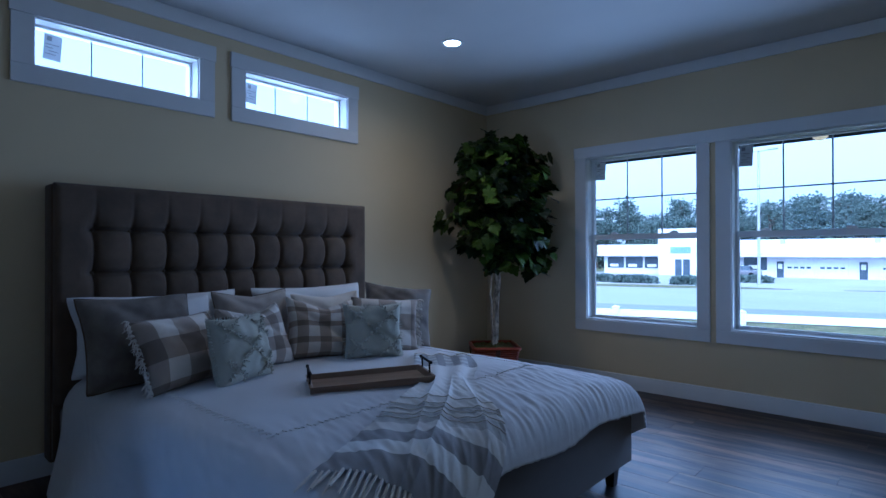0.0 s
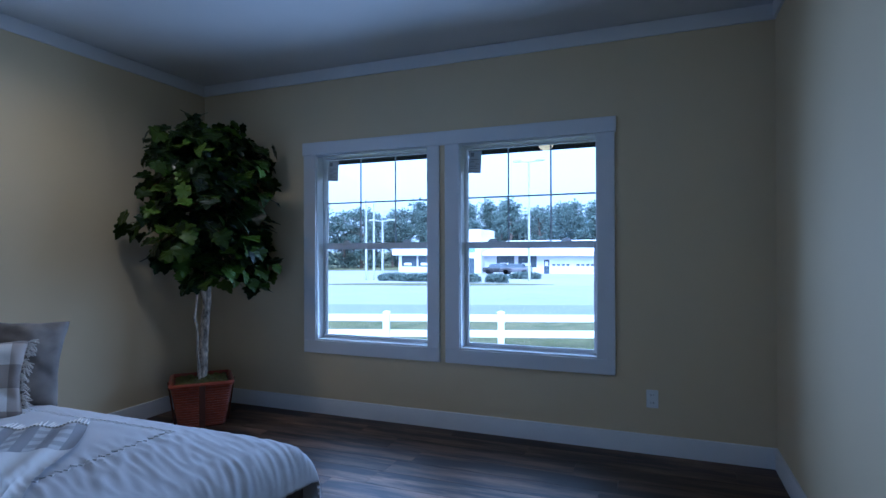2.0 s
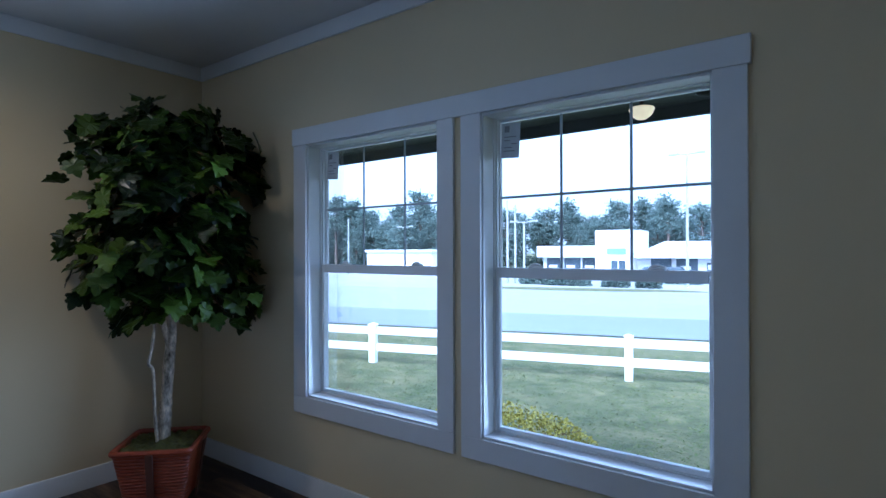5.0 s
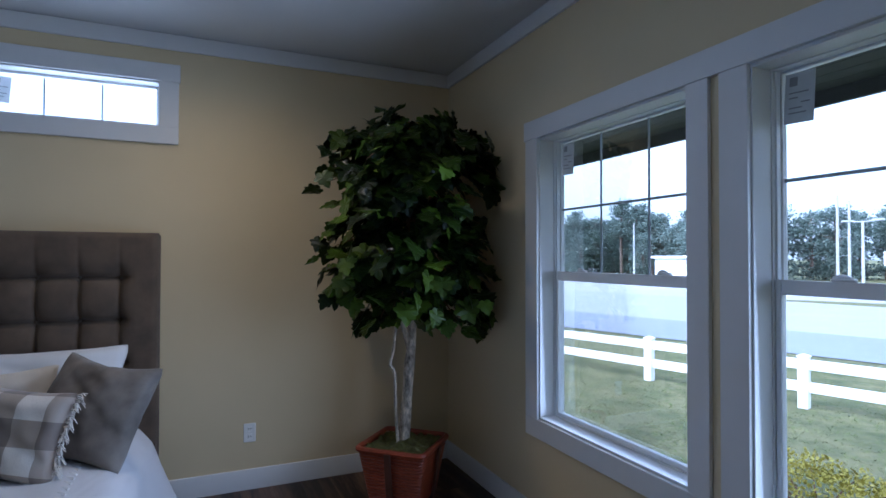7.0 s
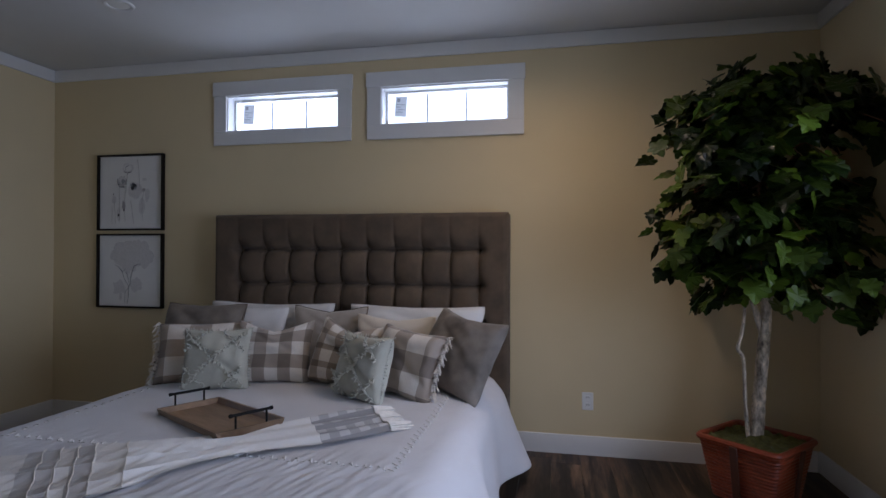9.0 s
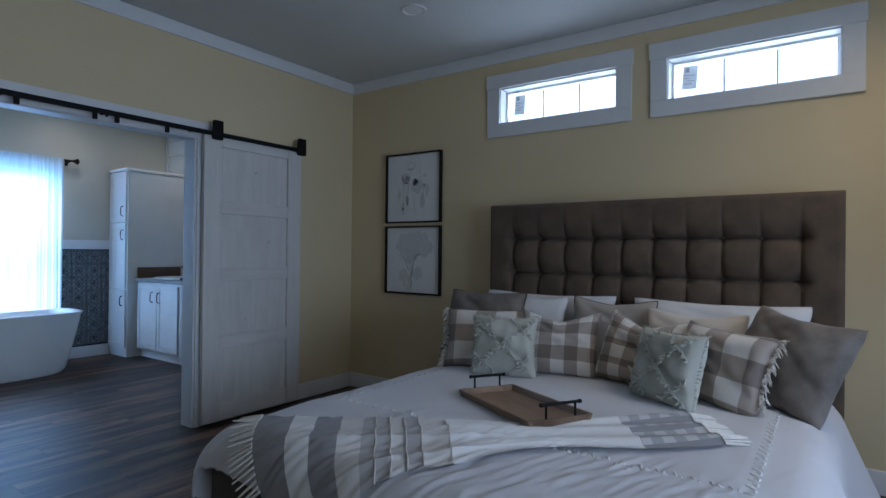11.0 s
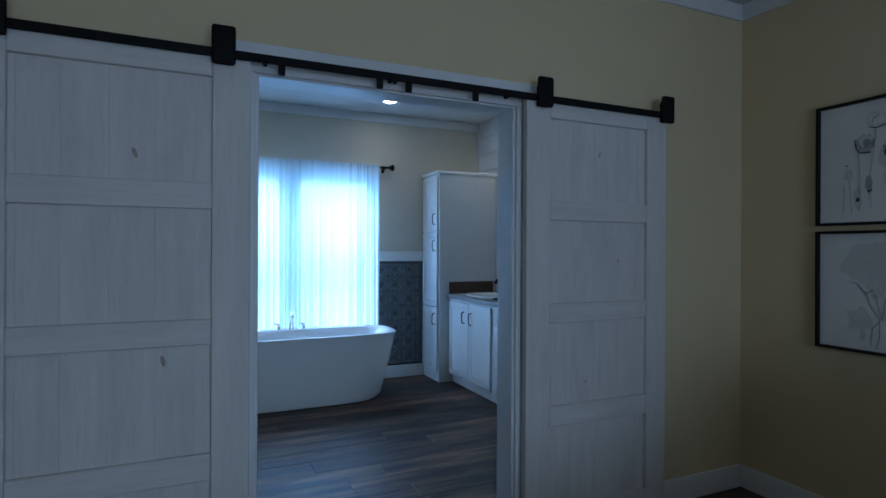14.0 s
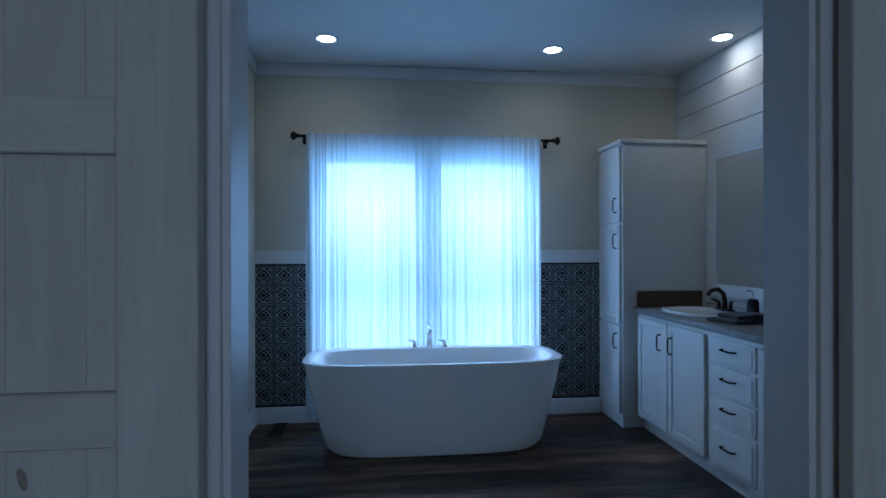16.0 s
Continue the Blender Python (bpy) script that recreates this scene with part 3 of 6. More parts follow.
tagged(part("window_head_trim", block(-2.492, -0.045, Y1 - 0.023, Y1 - 0.001, WIN_Z[1], WIN_Z[1] + 0.102), WHITE), "long flat white head board over both windows", "trim", "", "structure")


def transom(name, y0, y1, label):
    w = thing(name, label, "window", kind="structure")
    z0, z1 = TR_Z
    x = X0 - 0.085
    part("liner", block(x, X0 + 0.004, y0, y0 + 0.010, z0, z1), WHITE, w)
    part("liner", block(x, X0 + 0.004, y1 - 0.010, y1, z0, z1), WHITE, w)
    part("liner", block(x, X0 + 0.004, y0, y1, z1 - 0.010, z1), WHITE, w)
    part("window_sill", block(x, X0 + 0.004, y0, y1, z0, z0 + 0.010), WHITE, w)
    fr = bmesh.new()
    t = 0.026
    for b in ((y0, y0 + t, z0, z1), (y1 - t, y1, z0, z1), (y0 + t, y1 - t, z0, z0 + t * 0.6), (y0 + t, y1 - t, z1 - t, z1)):
        block(x - 0.055, x, b[0], b[1], b[2], b[3], bm=fr)
    part("window_frame", fr, VINYL, w)
    g = part("pane", block(x - 0.034, x - 0.030, y0 + t, y1 - t, z0 + t * 0.6, z1 - t, bevel=0), GLASS, w, "clear glass", False)
    g.visible_shadow = False
    for k in (1, 2):
        yy = y0 + t + (y1 - y0 - 2 * t) * k / 3
        part("grille_bar", block(x - 0.036, x - 0.028, yy - 0.005, yy + 0.005, z0 + t * 0.6, z1 - t, bevel=0.001), GREYBAR, w)
    sticker(w, pose(x - 0.026, y0 + t + 0.05, z1 - t - 0.012, 0, 4, 90), 0.085, 0.145, ((0.1, 0.85), (0.1, 0.5), (0.3, 0.85), (0.1, 0.7)))
    return w


TLAB = "small white fixed transom window with two upright bars"
transom("window_3", *TR_1, TLAB)
transom("window_4", *TR_2, TLAB)
for ya, yb in (TR_1, TR_2):
    flat_trim("transom_trim", "x", X0, ya, yb, *TR_Z, 0.099, 0.099, 0.105, "flat white boards round a transom window")


def bath_window(name, x0, x1):
    w = thing(name, "white framed bathroom window behind sheer curtains", "window", kind="structure")
    z0, z1 = BW_Z
    y = BY0 - 0.09
    fr = bmesh.new()
    t = 0.04
    zm = (z0 + z1) / 2
    for b in ((x0, x0 + t, z0, z1), (x1 - t, x1, z0, z1), (x0 + t, x1 - t, z0, z0 + t), (x0 + t, x1 - t, z1 - t, z1), (x0 + t, x1 - t, zm - 0.022, zm + 0.022)):
        block(b[0], b[1], y - 0.06, y, b[2], b[3], bm=fr)
    part("window_frame", fr, VINYL, w)
    for lo, hi in ((z0 + t, zm - 0.022), (zm + 0.022, z1 - t)):
        g = part("pane", block(x0 + t, x1 - t, y - 0.032, y - 0.028, lo, hi, bevel=0), GLASS, w, "clear glass", False)
        g.visible_shadow = False
    for p in ((x0, x0 + 0.01), (x1 - 0.01, x1)):
        part("liner", block(p[0], p[1], y, BY0 + 0.004, z0, z1), WHITE, w)
    part("liner", block(x0, x1, y, BY0 + 0.004, z1 - 0.01, z1), WHITE, w)
    part("window_sill", block(x0, x1, y, BY0 + 0.004, z0, z0 + 0.01), WHITE, w)
    t = thing("window_trim", "flat white boards round a bathroom window", "trim", kind="structure")
    part("leg", block(x0 - 0.06, x0 + 0.004, BY0 + 0.001, BY0 + 0.018, z0, z1), WHITE, t)
    part("leg", block(x1 - 0.004, x1 + 0.06, BY0 + 0.001, BY0 + 0.018, z0, z1), WHITE, t)
    part("head", block(x0 - 0.062, x1 + 0.062, BY0 + 0.001, BY0 + 0.022, z1, z1 + 0.09), WHITE, t)
    part("apron", block(x0 - 0.06, x1 + 0.06, BY0 + 0.001, BY0 + 0.018, z0 - 0.09, z0), WHITE, t)


bath_window("window_5", *sorted(BW_L))
bath_window("window_6", *sorted(BW_R))

# ---- barn doors and their track ----


def barn_door(name, x0, x1, label, knots):
    d = thing(name, label, "barn door", pose(x0, 0.018, 0.022), "pair of sliding barn doors")
    w, h, st = x1 - x0, 2.045, 0.130
    rails = [(0.0, 0.122), (0.508, 0.603), (0.992, 1.083), (1.474, 1.567), (1.948, h)]
    part("stile", block(0, st, 0, 0.037, 0, h, bevel=0.003), DOORV, d)
    part("stile", block(w - st, w, 0, 0.037, 0, h, bevel=0.003), DOORV, d)
    for k, (a, b) in enumerate(rails):
        part("rail", block(st, w - st, 0, 0.036, 0 if k == 0 else a, b, bevel=0.003), DOORH, d)
    joints = [st, 0.184, 0.308, 0.447, 0.584, 0.703, w - st]
    for (a, b), (c, e) in zip(rails, rails[1:]):
        for p0, p1 in zip(joints, joints[1:]):
            part("board", block(p0 + 0.0002, p1 - 0.0002, 0.005, 0.018, b, c, bevel=0.0003), DOORV, d)
    for kx, kz, r, deg in knots:
        kn = bmesh.new()
        loft([[(kx + s * r * (0.45 * math.cos(q) * math.cos(deg) - 1.2 * math.sin(q) * math.sin(deg)), y, kz + s * r * (0.45 * math.cos(q) * math.sin(deg) + 1.2 * math.sin(q) * math.cos(deg))) for q in (2 * math.pi * i / 10 for i in range(10))] for s, y in ((1, 0.0184), (0.6, 0.0192), (0.2, 0.0188))], kn)
        part("knot", kn, KNOT, d, "dark pine knot")
    return d


DL = "whitewashed pine barn door with four planked panels"
barn_door("barn_door", -2.888, -2.036, DL + ", slid open", [(0.42, 1.80, 0.012, 0.3), (0.30, 1.28, 0.010, 0.1), (0.5, 0.7, 0.009, 0.5)])
barn_door("barn_door", -0.846, 0.008, DL + ", slid open", [(0.372, 1.659, 0.016, -0.35), (0.283, 0.941, 0.017, -0.25)])

track = thing("barn_door_track", "black iron sliding door track fixed over the doorway", "door track")
part("track_bar", block(-2.915, 0.14, 0.064, 0.072, 2.036, 2.068), BLACK, track)
for x in (-2.80, -2.45, -1.95, -1.395, -0.9, -0.4, 0.08):
    part("spacer", tube([(x, Y0, 2.052), (x, 0.064, 2.052)], 0.010, 10), BLACK, track)
for x in (-0.953, -1.333, -1.456, -1.764):
    part("stop_tab", block(x - 0.012, x + 0.012, 0.060, 0.078, 1.998, 2.040), BLACK, track)
part("splice_bolt", tube([(-1.395, 0.07, 2.030), (-1.395, 0.082, 2.030)], 0.009, 8), BLACK, track)
for x in (-0.090, -0.752, -2.120, -2.872):
    hg = thing("door_hanger", "black iron roller hanger on the barn door", "door hanger", pose(x, 0.056, 2.082), "roller hangers")
    part("plate", block(-0.040, 0.040, 0.018, 0.028, -0.072, 0.064, bevel=0.010, segments=2), BLACK, hg)
    part("back_plate", block(-0.034, 0.034, 0.0, 0.007, -0.068, 0.0, bevel=0.004), BLACK, hg)
    part("wheel", tube([(0, 0.0, 0.016), (0, 0.018, 0.016)], 0.034, 16), BLACK, hg)
    for z in (-0.048, 0.038):
        part("bolt", tube([(0, 0.026, z), (0, 0.033, z)], 0.008, 6), BLACK, hg)


def outlet(m):
    o = thing("wall_outlet", "white duplex electrical outlet on the wall", "outlet", m, "wall outlets")
    part("cover_plate", block(-0.036, 0.036, 0, 0.006, -0.058, 0.058, bevel=0.003), PLATE, o)
    for z in (0.024, -0.024):
        part("receptacle", block(-0.017, 0.017, 0.005, 0.0085, z - 0.016, z + 0.016, bevel=0.003), PLATE, o)
        part("slot", block(-0.009, -0.006, 0.0082, 0.0092, z - 0.004, z + 0.008, bevel=0), SLOT, o, "", False)
        part("slot", block(0.006, 0.009, 0.0082, 0.0092, z - 0.004, z + 0.007, bevel=0), SLOT, o, "", False)


outlet(pose(X0, 4.167, 0.349, 0, 0, -90))
outlet(pose(0.169, Y1, 0.352, 0, 0, 180))


def can_light(x, y, lit, power=9.0, r=0.085):
    c = thing("recessed_light", "round white recessed ceiling light, lit" if lit else "round white recessed ceiling light, unlit", "ceiling light", pose(x, y, CZ), "recessed lights")
    part("trim_ring", lathe([(r, 0.0), (r, -0.004), (r * 0.9, -0.009), (r * 0.72, -0.006), (r * 0.68, 0.0)], 28), WHITE, c)
    part("lens", lathe([(r * 0.70, -0.003), (r * 0.5, -0.0045), (0.004, -0.005)], 24), LENS if lit else LENSOFF, c, "glowing lens" if lit else "")
    if lit:
        lamp("can_light", "SPOT", power, look((x, y, CZ - 0.02), (x, y, 0)), WARM, radius=0.05, spot=radians(160))


can_light(-2.624, 3.914, True)
can_light(-2.612, 1.428, False)
for x, y in ((-0.765, -2.80), (-2.365, -2.85), (-3.44, -2.50)):
    can_light(x, y, True, 1.4)

# ---- bed ----
BED_Y, BED_HEAD, BED_FOOT, HALF = 2.62, -3.33, -1.13, 1.0
bed = thing("bed_frame", "king bed frame upholstered in dark grey fabric", "bed", pose(0, 0, 0))
part("foot_rail", block(BED_FOOT - 0.06, BED_FOOT, BED_Y - HALF - 0.01, BED_Y + HALF + 0.01, 0.115, 0.41, bevel=0.012, segments=2), LINENGREY, bed)
part("side_rail", block(BED_HEAD, BED_FOOT - 0.062, BED_Y - HALF - 0.01, BED_Y - HALF + 0.05, 0.115, 0.40, bevel=0.012, segments=2), LINENGREY, bed)
part("side_rail", block(BED_HEAD, BED_FOOT - 0.062, BED_Y + HALF - 0.05, BED_Y + HALF + 0.01, 0.115, 0.40, bevel=0.012, segments=2), LINENGREY, bed)
LEGW = mat("dark_leg_wood", (0.03, 0.018, 0.012), 0.45, var=0.2, scale=20, bump=0.1)
for lx in (BED_FOOT - 0.07, BED_HEAD + 0.2):
    for ly in (BED_Y - HALF + 0.06, BED_Y + HALF - 0.09):
        part("leg", loft([[(lx + a * s, ly + b * s, z) for a, b in ((-1, -1), (1, -1), (1, 1), (-1, 1))] for s, z in ((0.021, 0), (0.03, 0.116))]), LEGW, bed)

head = thing("headboard", "tall square-tufted headboard in grey-brown velvet", "headboard")
HB0, HB1, HBT, HBX = 1.585, 3.665, 1.578, -3.345
NCOL, ROWS_Z = 11, [1.333, 1.10, 0.87, 0.64]
CELL = (HB1 - HB0) / NCOL


def tuft(u, v):
    """The padded front: puffs between the seams, deep dimples at the buttons."""
    y, z = HB0 + (HB1 - HB0) * u, 0.42 + (HBT - 0.42) * v
    k = (y - HB0) / CELL
    dy = abs(k - round(k)) * CELL
    if round(k) in (0, NCOL):
        dy = 1.0
    dz = min(abs(z - r) for r in ROWS_Z)
    inside = max(0.0, min(1.0, (min(k, NCOL - k) - 0.72) / 0.22))
    top = max(0.0, min(1.0, (z - ROWS_Z[0]) / 0.16))
    r = math.hypot(dy, dz)
    groove = 0.016 * math.exp(-(dy / 0.011) ** 2) * (1.0 - 0.92 * top ** 0.5) * inside
    groove = max(groove, 0.022 * inside * math.exp(-(dz / 0.013) ** 2))
    dip = inside * (0.020 * math.exp(-r / 0.024) + 0.013 * math.exp(-(r / 0.055) ** 2))
    py, pz = min(1.0, dy / 0.085), min(1.0, dz / 0.105)
    side = 1.0 if 0.93 <= k <= NCOL - 0.93 else max(0.0, 1.0 - min(abs(k - 0.93), abs(k - NCOL + 0.93)) * 3)
    puff = 0.030 - 0.014 * side * (1 - py) ** 2.2 * (1 - 0.9 * top ** 0.5) - 0.024 * side * (1 - pz) ** 2.0
    edge = min(y - HB0, HB1 - y, HBT - z)
    r = 0.035
    curve = r - math.sqrt(max(0, r * r - max(0, r - edge) ** 2)) if edge < r else 0
    n = 0.003 * noise.noise((y * 9, z * 9, 1.3))
    return Vector((HBX + puff - groove - dip - curve + n, y, z))


part("tufted_panel", sheet(tuft, 420, 260), VELVET, head, "square-tufted velvet pad")
part("back_panel", block(X0 + 0.02, HBX - 0.062, HB0, HB1, 0.10, HBT - 0.002, bevel=0.012, segments=2), VELVET, head)
part("side_wing", block(HBX - 0.05, HBX - 0.008, HB0 + 0.004, HB1 - 0.004, 0.12, 0.425, bevel=0.008), VELVET, head)
for i in range(1, NCOL):
    for r in ROWS_Z:
        yy = HB0 + CELL * i
        part("button", lathe([(0.0075, -0.004), (0.0105, 0.0), (0.006, 0.004), (0.001, 0.005)], 10), VELVET, head, "", True, Matrix.Translation((HBX - 0.046, yy, r)) @ pose(0, 0, 0, 0, 90, 0))

matt = thing("mattress", "thick white mattress under the duvet", "mattress")
part("mattress_body", block(BED_HEAD + 0.02, BED_FOOT - 0.07, BED_Y - HALF + 0.055, BED_Y + HALF - 0.055, 0.30, 0.535, bevel=0.05, segments=4), SHAM, matt)

# ---- duvet and what lies on it ----
DV_HEAD, DV_EDGE = -3.22, 0.985


def over(d, edge, r):
    """Cloth laid over an edge: how far out it reaches and how far it has dropped, d metres along the cloth."""
    s = d - (edge - r)
    if s <= 0:
        return d, 0.0
    if s < r * math.pi / 2:
        return edge - r + r * math.sin(s / r), r * (1 - math.cos(s / r))
    return edge, r + s - r * math.pi / 2


FOOT_EDGE = -1.065 - DV_HEAD


def cloth(a, b, lift=0.0):
    """The duvet's surface: a along the bed from the pillows, b across it from its middle line."""
    px, fx = over(a, FOOT_EDGE, 0.15)
    py, fy = over(abs(b), DV_EDGE + 0.03, 0.13)
    drop = math.hypot(fx, fy)
    edge = max(0.0, min(1.0, (1.0 - abs(b) / 1.02) * 4)) * max(0.0, min(1.0, (FOOT_EDGE - a) * 2.2))
    z = 0.555 + 0.030 * edge - drop
    sgn = 1 if b >= 0 else -1
    x, y = DV_HEAD + px, BED_Y + sgn * py
    hang = max(0.0, fy - 0.05)
    flare = hang * (0.20 + 0.16 * math.sin(a * 5.1 + sgn) + 0.08 * math.sin(a * 11.3)) * max(0.25, min(1, (2.3 - a) / 0.8))
    y += sgn * flare
    x += max(0, fx - 0.12) * 0.12
    foot = max(0.0, min(1.0, (a - 1.42) / 0.22))
    side = max(0.0, min(1.0, (abs(b) - 0.72) / 0.25))
    w = max(foot, side * 0.65)
    ridge = noise.noise((b * 22 + 1.6 * math.sin(a * 3.1 + b * 2) + a * 8, a * 4.5 - b * 2, 4.0))
    ridge2 = noise.noise((b * 44 + a * 16, a * 8.1, 9.0))
    fine = noise.noise((a * 7, b * 7, 2.0))
    z += w * ((0.0042 + 0.0045 * noise.noise((a * 3, b * 3, 1.0))) * (1 - abs(ridge) * 2.4) + 0.005 * ridge2) + 0.003 * fine + 0.006 * noise.noise((a * 2.1, b * 2.1, 7.0))
    z = max(z, 0.03)
    return Vector((x, y, z + lift))


duvet = thing("duvet", "white cotton duvet with wrinkled border, hanging over the bed sides", "duvet")


def duvet_top(u, v):
    b = (-1.44 + 2.88 * u) * (1 - 0.20 * max(0.0, (v - 0.72) / 0.28) ** 1.5)
    hang = 0.075 + 0.10 * max(0, abs(b) - 0.85) + 0.012 * math.sin(b * 9)
    return cloth((FOOT_EDGE + hang) * v, b)


dv = sheet(duvet_top, 300, 230)
dob = part("cover", dv, DUVET, duvet)
md = dob.modifiers.new("thick", "SOLIDIFY")
md.thickness, md.offset = 0.016, 1
trim = bmesh.new()
TRIM_PATH = [(0.10 + 1.50 * k / 60, 0.80) for k in range(61)] + [(1.60, 0.80 - 1.60 * k / 64) for k in range(1, 64)] + [(1.60 - 1.50 * k / 60, -0.80) for k in range(61)]
for k, (a, b) in enumerate(TRIM_PATH):
    p = cloth(a, b, 0.0005)
    d = 0.014 if k % 2 else -0.014
    across = (a, b + d) if k < 61 or k > 123 else (a + d, b)
    q = cloth(*across, 0.0)
    h = cloth(a + 0.012, b + 0.012, 0.0)
    tube([p - (h - p) * 0.2, q, p.lerp(h, 0.8)], [0.0030, 0.0046, 0.0030], 6, trim)
part("stitched_trim", trim, SHAM, duvet, "raised white cotton stitching")

# throw blanket
THROW_A, THROW_B = (1.12, 0.60), (2.20, -0.62)


def throw_mat(name):
    m, n, l, b = nodes(name)
    c = n.new("ShaderNodeTexCoord")
    s = n.new("ShaderNodeSeparateXYZ")
    l.new(c.outputs["UV"], s.inputs[0])
    ramp = n.new("ShaderNodeValToRGB")
    ramp.color_ramp.interpolation = "CONSTANT"
    cream, pale, grey, taupe, white = (0.62, 0.595, 0.565, 1), (0.40, 0.385, 0.375, 1), (0.24, 0.24, 0.255, 1), (0.25, 0.24, 0.245, 1), (0.74, 0.73, 0.72, 1)
    stops = [(0.0, grey), (0.19, white), (0.60, cream), (0.655, pale), (0.69, cream), (0.715, pale), (0.77, cream), (0.82, taupe), (0.875, white), (0.925, taupe)]
    e = ramp.color_ramp.elements
    e[0].position, e[0].color = stops[0]
    e[1].position, e[1].color = stops[1]
    for p, col in stops[2:]:
        k = e.new(p)
        k.color = col
    l.new(s.outputs[1], ramp.inputs[0])
    check = math_node(n, l, "LESS_THAN", math_node(n, l, "FRACT", math_node(n, l, "MULTIPLY", s.outputs[0], 4.0)), 0.5)
    band = math_node(n, l, "LESS_THAN", math_node(n, l, "FRACT", math_node(n, l, "MULTIPLY", s.outputs[1], 18.0)), 0.5)
    end = math_node(n, l, "LESS_THAN", s.outputs[1], 0.19)
    pale = math_node(n, l, "MULTIPLY", math_node(n, l, "MULTIPLY", check, end), math_node(n, l, "ADD", math_node(n, l, "MULTIPLY", band, 0.5), 0.25))
    col = mix_node(n, l, pale, ramp.outputs[0], (0.62, 0.62, 0.63))
    v = coords(n, l)
    g = noise_node(n, l, v, 300, 2)
    col = mix_node(n, l, math_node(n, l, "MULTIPLY", spread_node(n, l, g, 0.45, 0.8), 0.25), col, (0.2, 0.18, 0.17))
    l.new(col, b.inputs["Base Color"])
    b.inputs["Roughness"].default_value, b.inputs["Sheen Weight"].default_value = 0.92, 0.2
    relief(n, l, b, g, 0.5, 0.003)
    return m


THROW = throw_mat("striped_throw_cloth")
throw = thing("throw_blanket", "grey, taupe and white striped throw with tassels across the bed", "throw blanket")


def throw_at(u, v, lift=0.0):
    """u across the throw, v along it from the pillow end to the foot end."""
    k = u - 0.5
    width = 0.34 + 0.02 * math.sin(v * 6) + 0.34 * max(0, (v - 0.45) / 0.55) ** 1.2 - 0.10 * math.exp(-((v - 0.38) / 0.16) ** 2)
    a = THROW_A[0] + (THROW_B[0] - THROW_A[0]) * v
    b = THROW_A[1] + (THROW_B[1] - THROW_A[1]) * v + 0.05 * math.sin(v * math.pi * 1.2)
    da, db = THROW_B[0] - THROW_A[0], THROW_B[1] - THROW_A[1]
    ln = math.hypot(da, db)
    na, nb = -db / ln, da / ln
    skew = 0.05 * (1 - v)
    wv = 0.010 * noise.noise((u * 4, v * 5, 3.0))
    a += na * k * width + da / ln * (skew * k)
    b += nb * k * width + db / ln * (skew * k) + wv
    fold = 0.010 * (1.2 - v * 0.5) * (1 + math.sin(u * 17 + 2.5 * math.sin(v * 4.2))) * (0.5 + 0.5 * noise.noise((u * 2, v * 3, 5.0)))
    pleat = max(0.0, min(1.0, (v - 0.30) / 0.25))
    fold += pleat * sum(h * math.exp(-abs(u - c - d * (v - 0.6)) / w) for c, d, h, w in ((0.30, 0.25, 0.015, 0.045), (0.52, -0.18, 0.019, 0.04), (0.82, 0.12, 0.013, 0.04)))
    ribs = 0.0018 * sum(math.exp(-((v - r) / 0.006) ** 2) for r in (0.655, 0.685, 0.715, 0.745))
    return cloth(a, b, 0.012 + fold + ribs + lift)


tob = part("blanket", sheet(throw_at, 110, 150), THROW, throw)
for r in (0.655, 0.685, 0.715, 0.745, 0.60):
    part("rib", tube([throw_at(k / 40, r + 0.0012 * math.sin(k * 0.5), 0.003) for k in range(41)], 0.0024, 5), FRINGE, throw, "raised white woven rib")
for end, count in ((0.0, 26), (1.0, 34)):
    for k in range(count):
        u = (k + 0.5) / count
        p0, p1 = throw_at(u, end), throw_at(u, abs(end - 0.02))
        d = (p0 - p1).normalized()
        j = Vector((random.uniform(-1, 1), random.uniform(-1, 1), 0)) * 0.010
        pts = [p0 + Vector((0, 0, 0.002)), p0 + d * 0.04 + j * 0.5 + Vector((0, 0, -0.004)), p0 + d * 0.10 + j + Vector((0, 0, -0.012))]
        part("tassel", tube(pts, [0.005, 0.0055, 0.003], 5), FRINGE, throw)

# wooden tray
tray = thing("serving_tray", "rectangular brown wooden tray with black bar handles, on the duvet", "tray", Matrix.Translation((-1.955, 2.54, 0.588)) @ pose(0, 0, 0, 1.5, -0.5, -30.5))
tl, tw, th = 0.275, 0.132, 0.034
part("tray_floor", block(-tw, tw, -tl, tl, 0.0, 0.012), TRAYWOOD, tray)
for s in (-1, 1):
    part("long_side", loft([[(s * (tw + o), y, z) for o, z in ((-0.012, 0.010), (0.0, 0.0), (0.014, th), (0.002, th))] for y in (-tl - 0.01, tl + 0.01)]), TRAYWOOD, tray)
    part("short_side", loft([[(x, s * (tl + o), z) for o, z in ((-0.012, 0.010), (0.0, 0.0), (0.014, th), (0.002, th))] for x in (-tw - 0.008, tw + 0.008)]), TRAYWOOD, tray)
    hd = part("handle", tube([(-0.085, s * (tl + 0.006), th + 0.052), (0.085, s * (tl + 0.006), th + 0.052)], 0.006, 10), BLACK, tray, "black iron bar handle")
    for q in (-0.066, 0.066):
        part("handle_post", tube([(q, s * (tl + 0.006), th - 0.004), (q, s * (tl + 0.006), th + 0.052)], 0.0045, 8), BLACK, hd)
    for q in (-0.087, 0.087):
        part("handle_knob", lathe([(0.002, -0.008), (0.008, -0.005), (0.008, 0.005), (0.002, 0.008)], 10), BLACK, hd, "", True, Matrix.Translation((q, s * (tl + 0.006), th + 0.052)) @ pose(0, 0, 0, 0, 90, 0))

# pillows


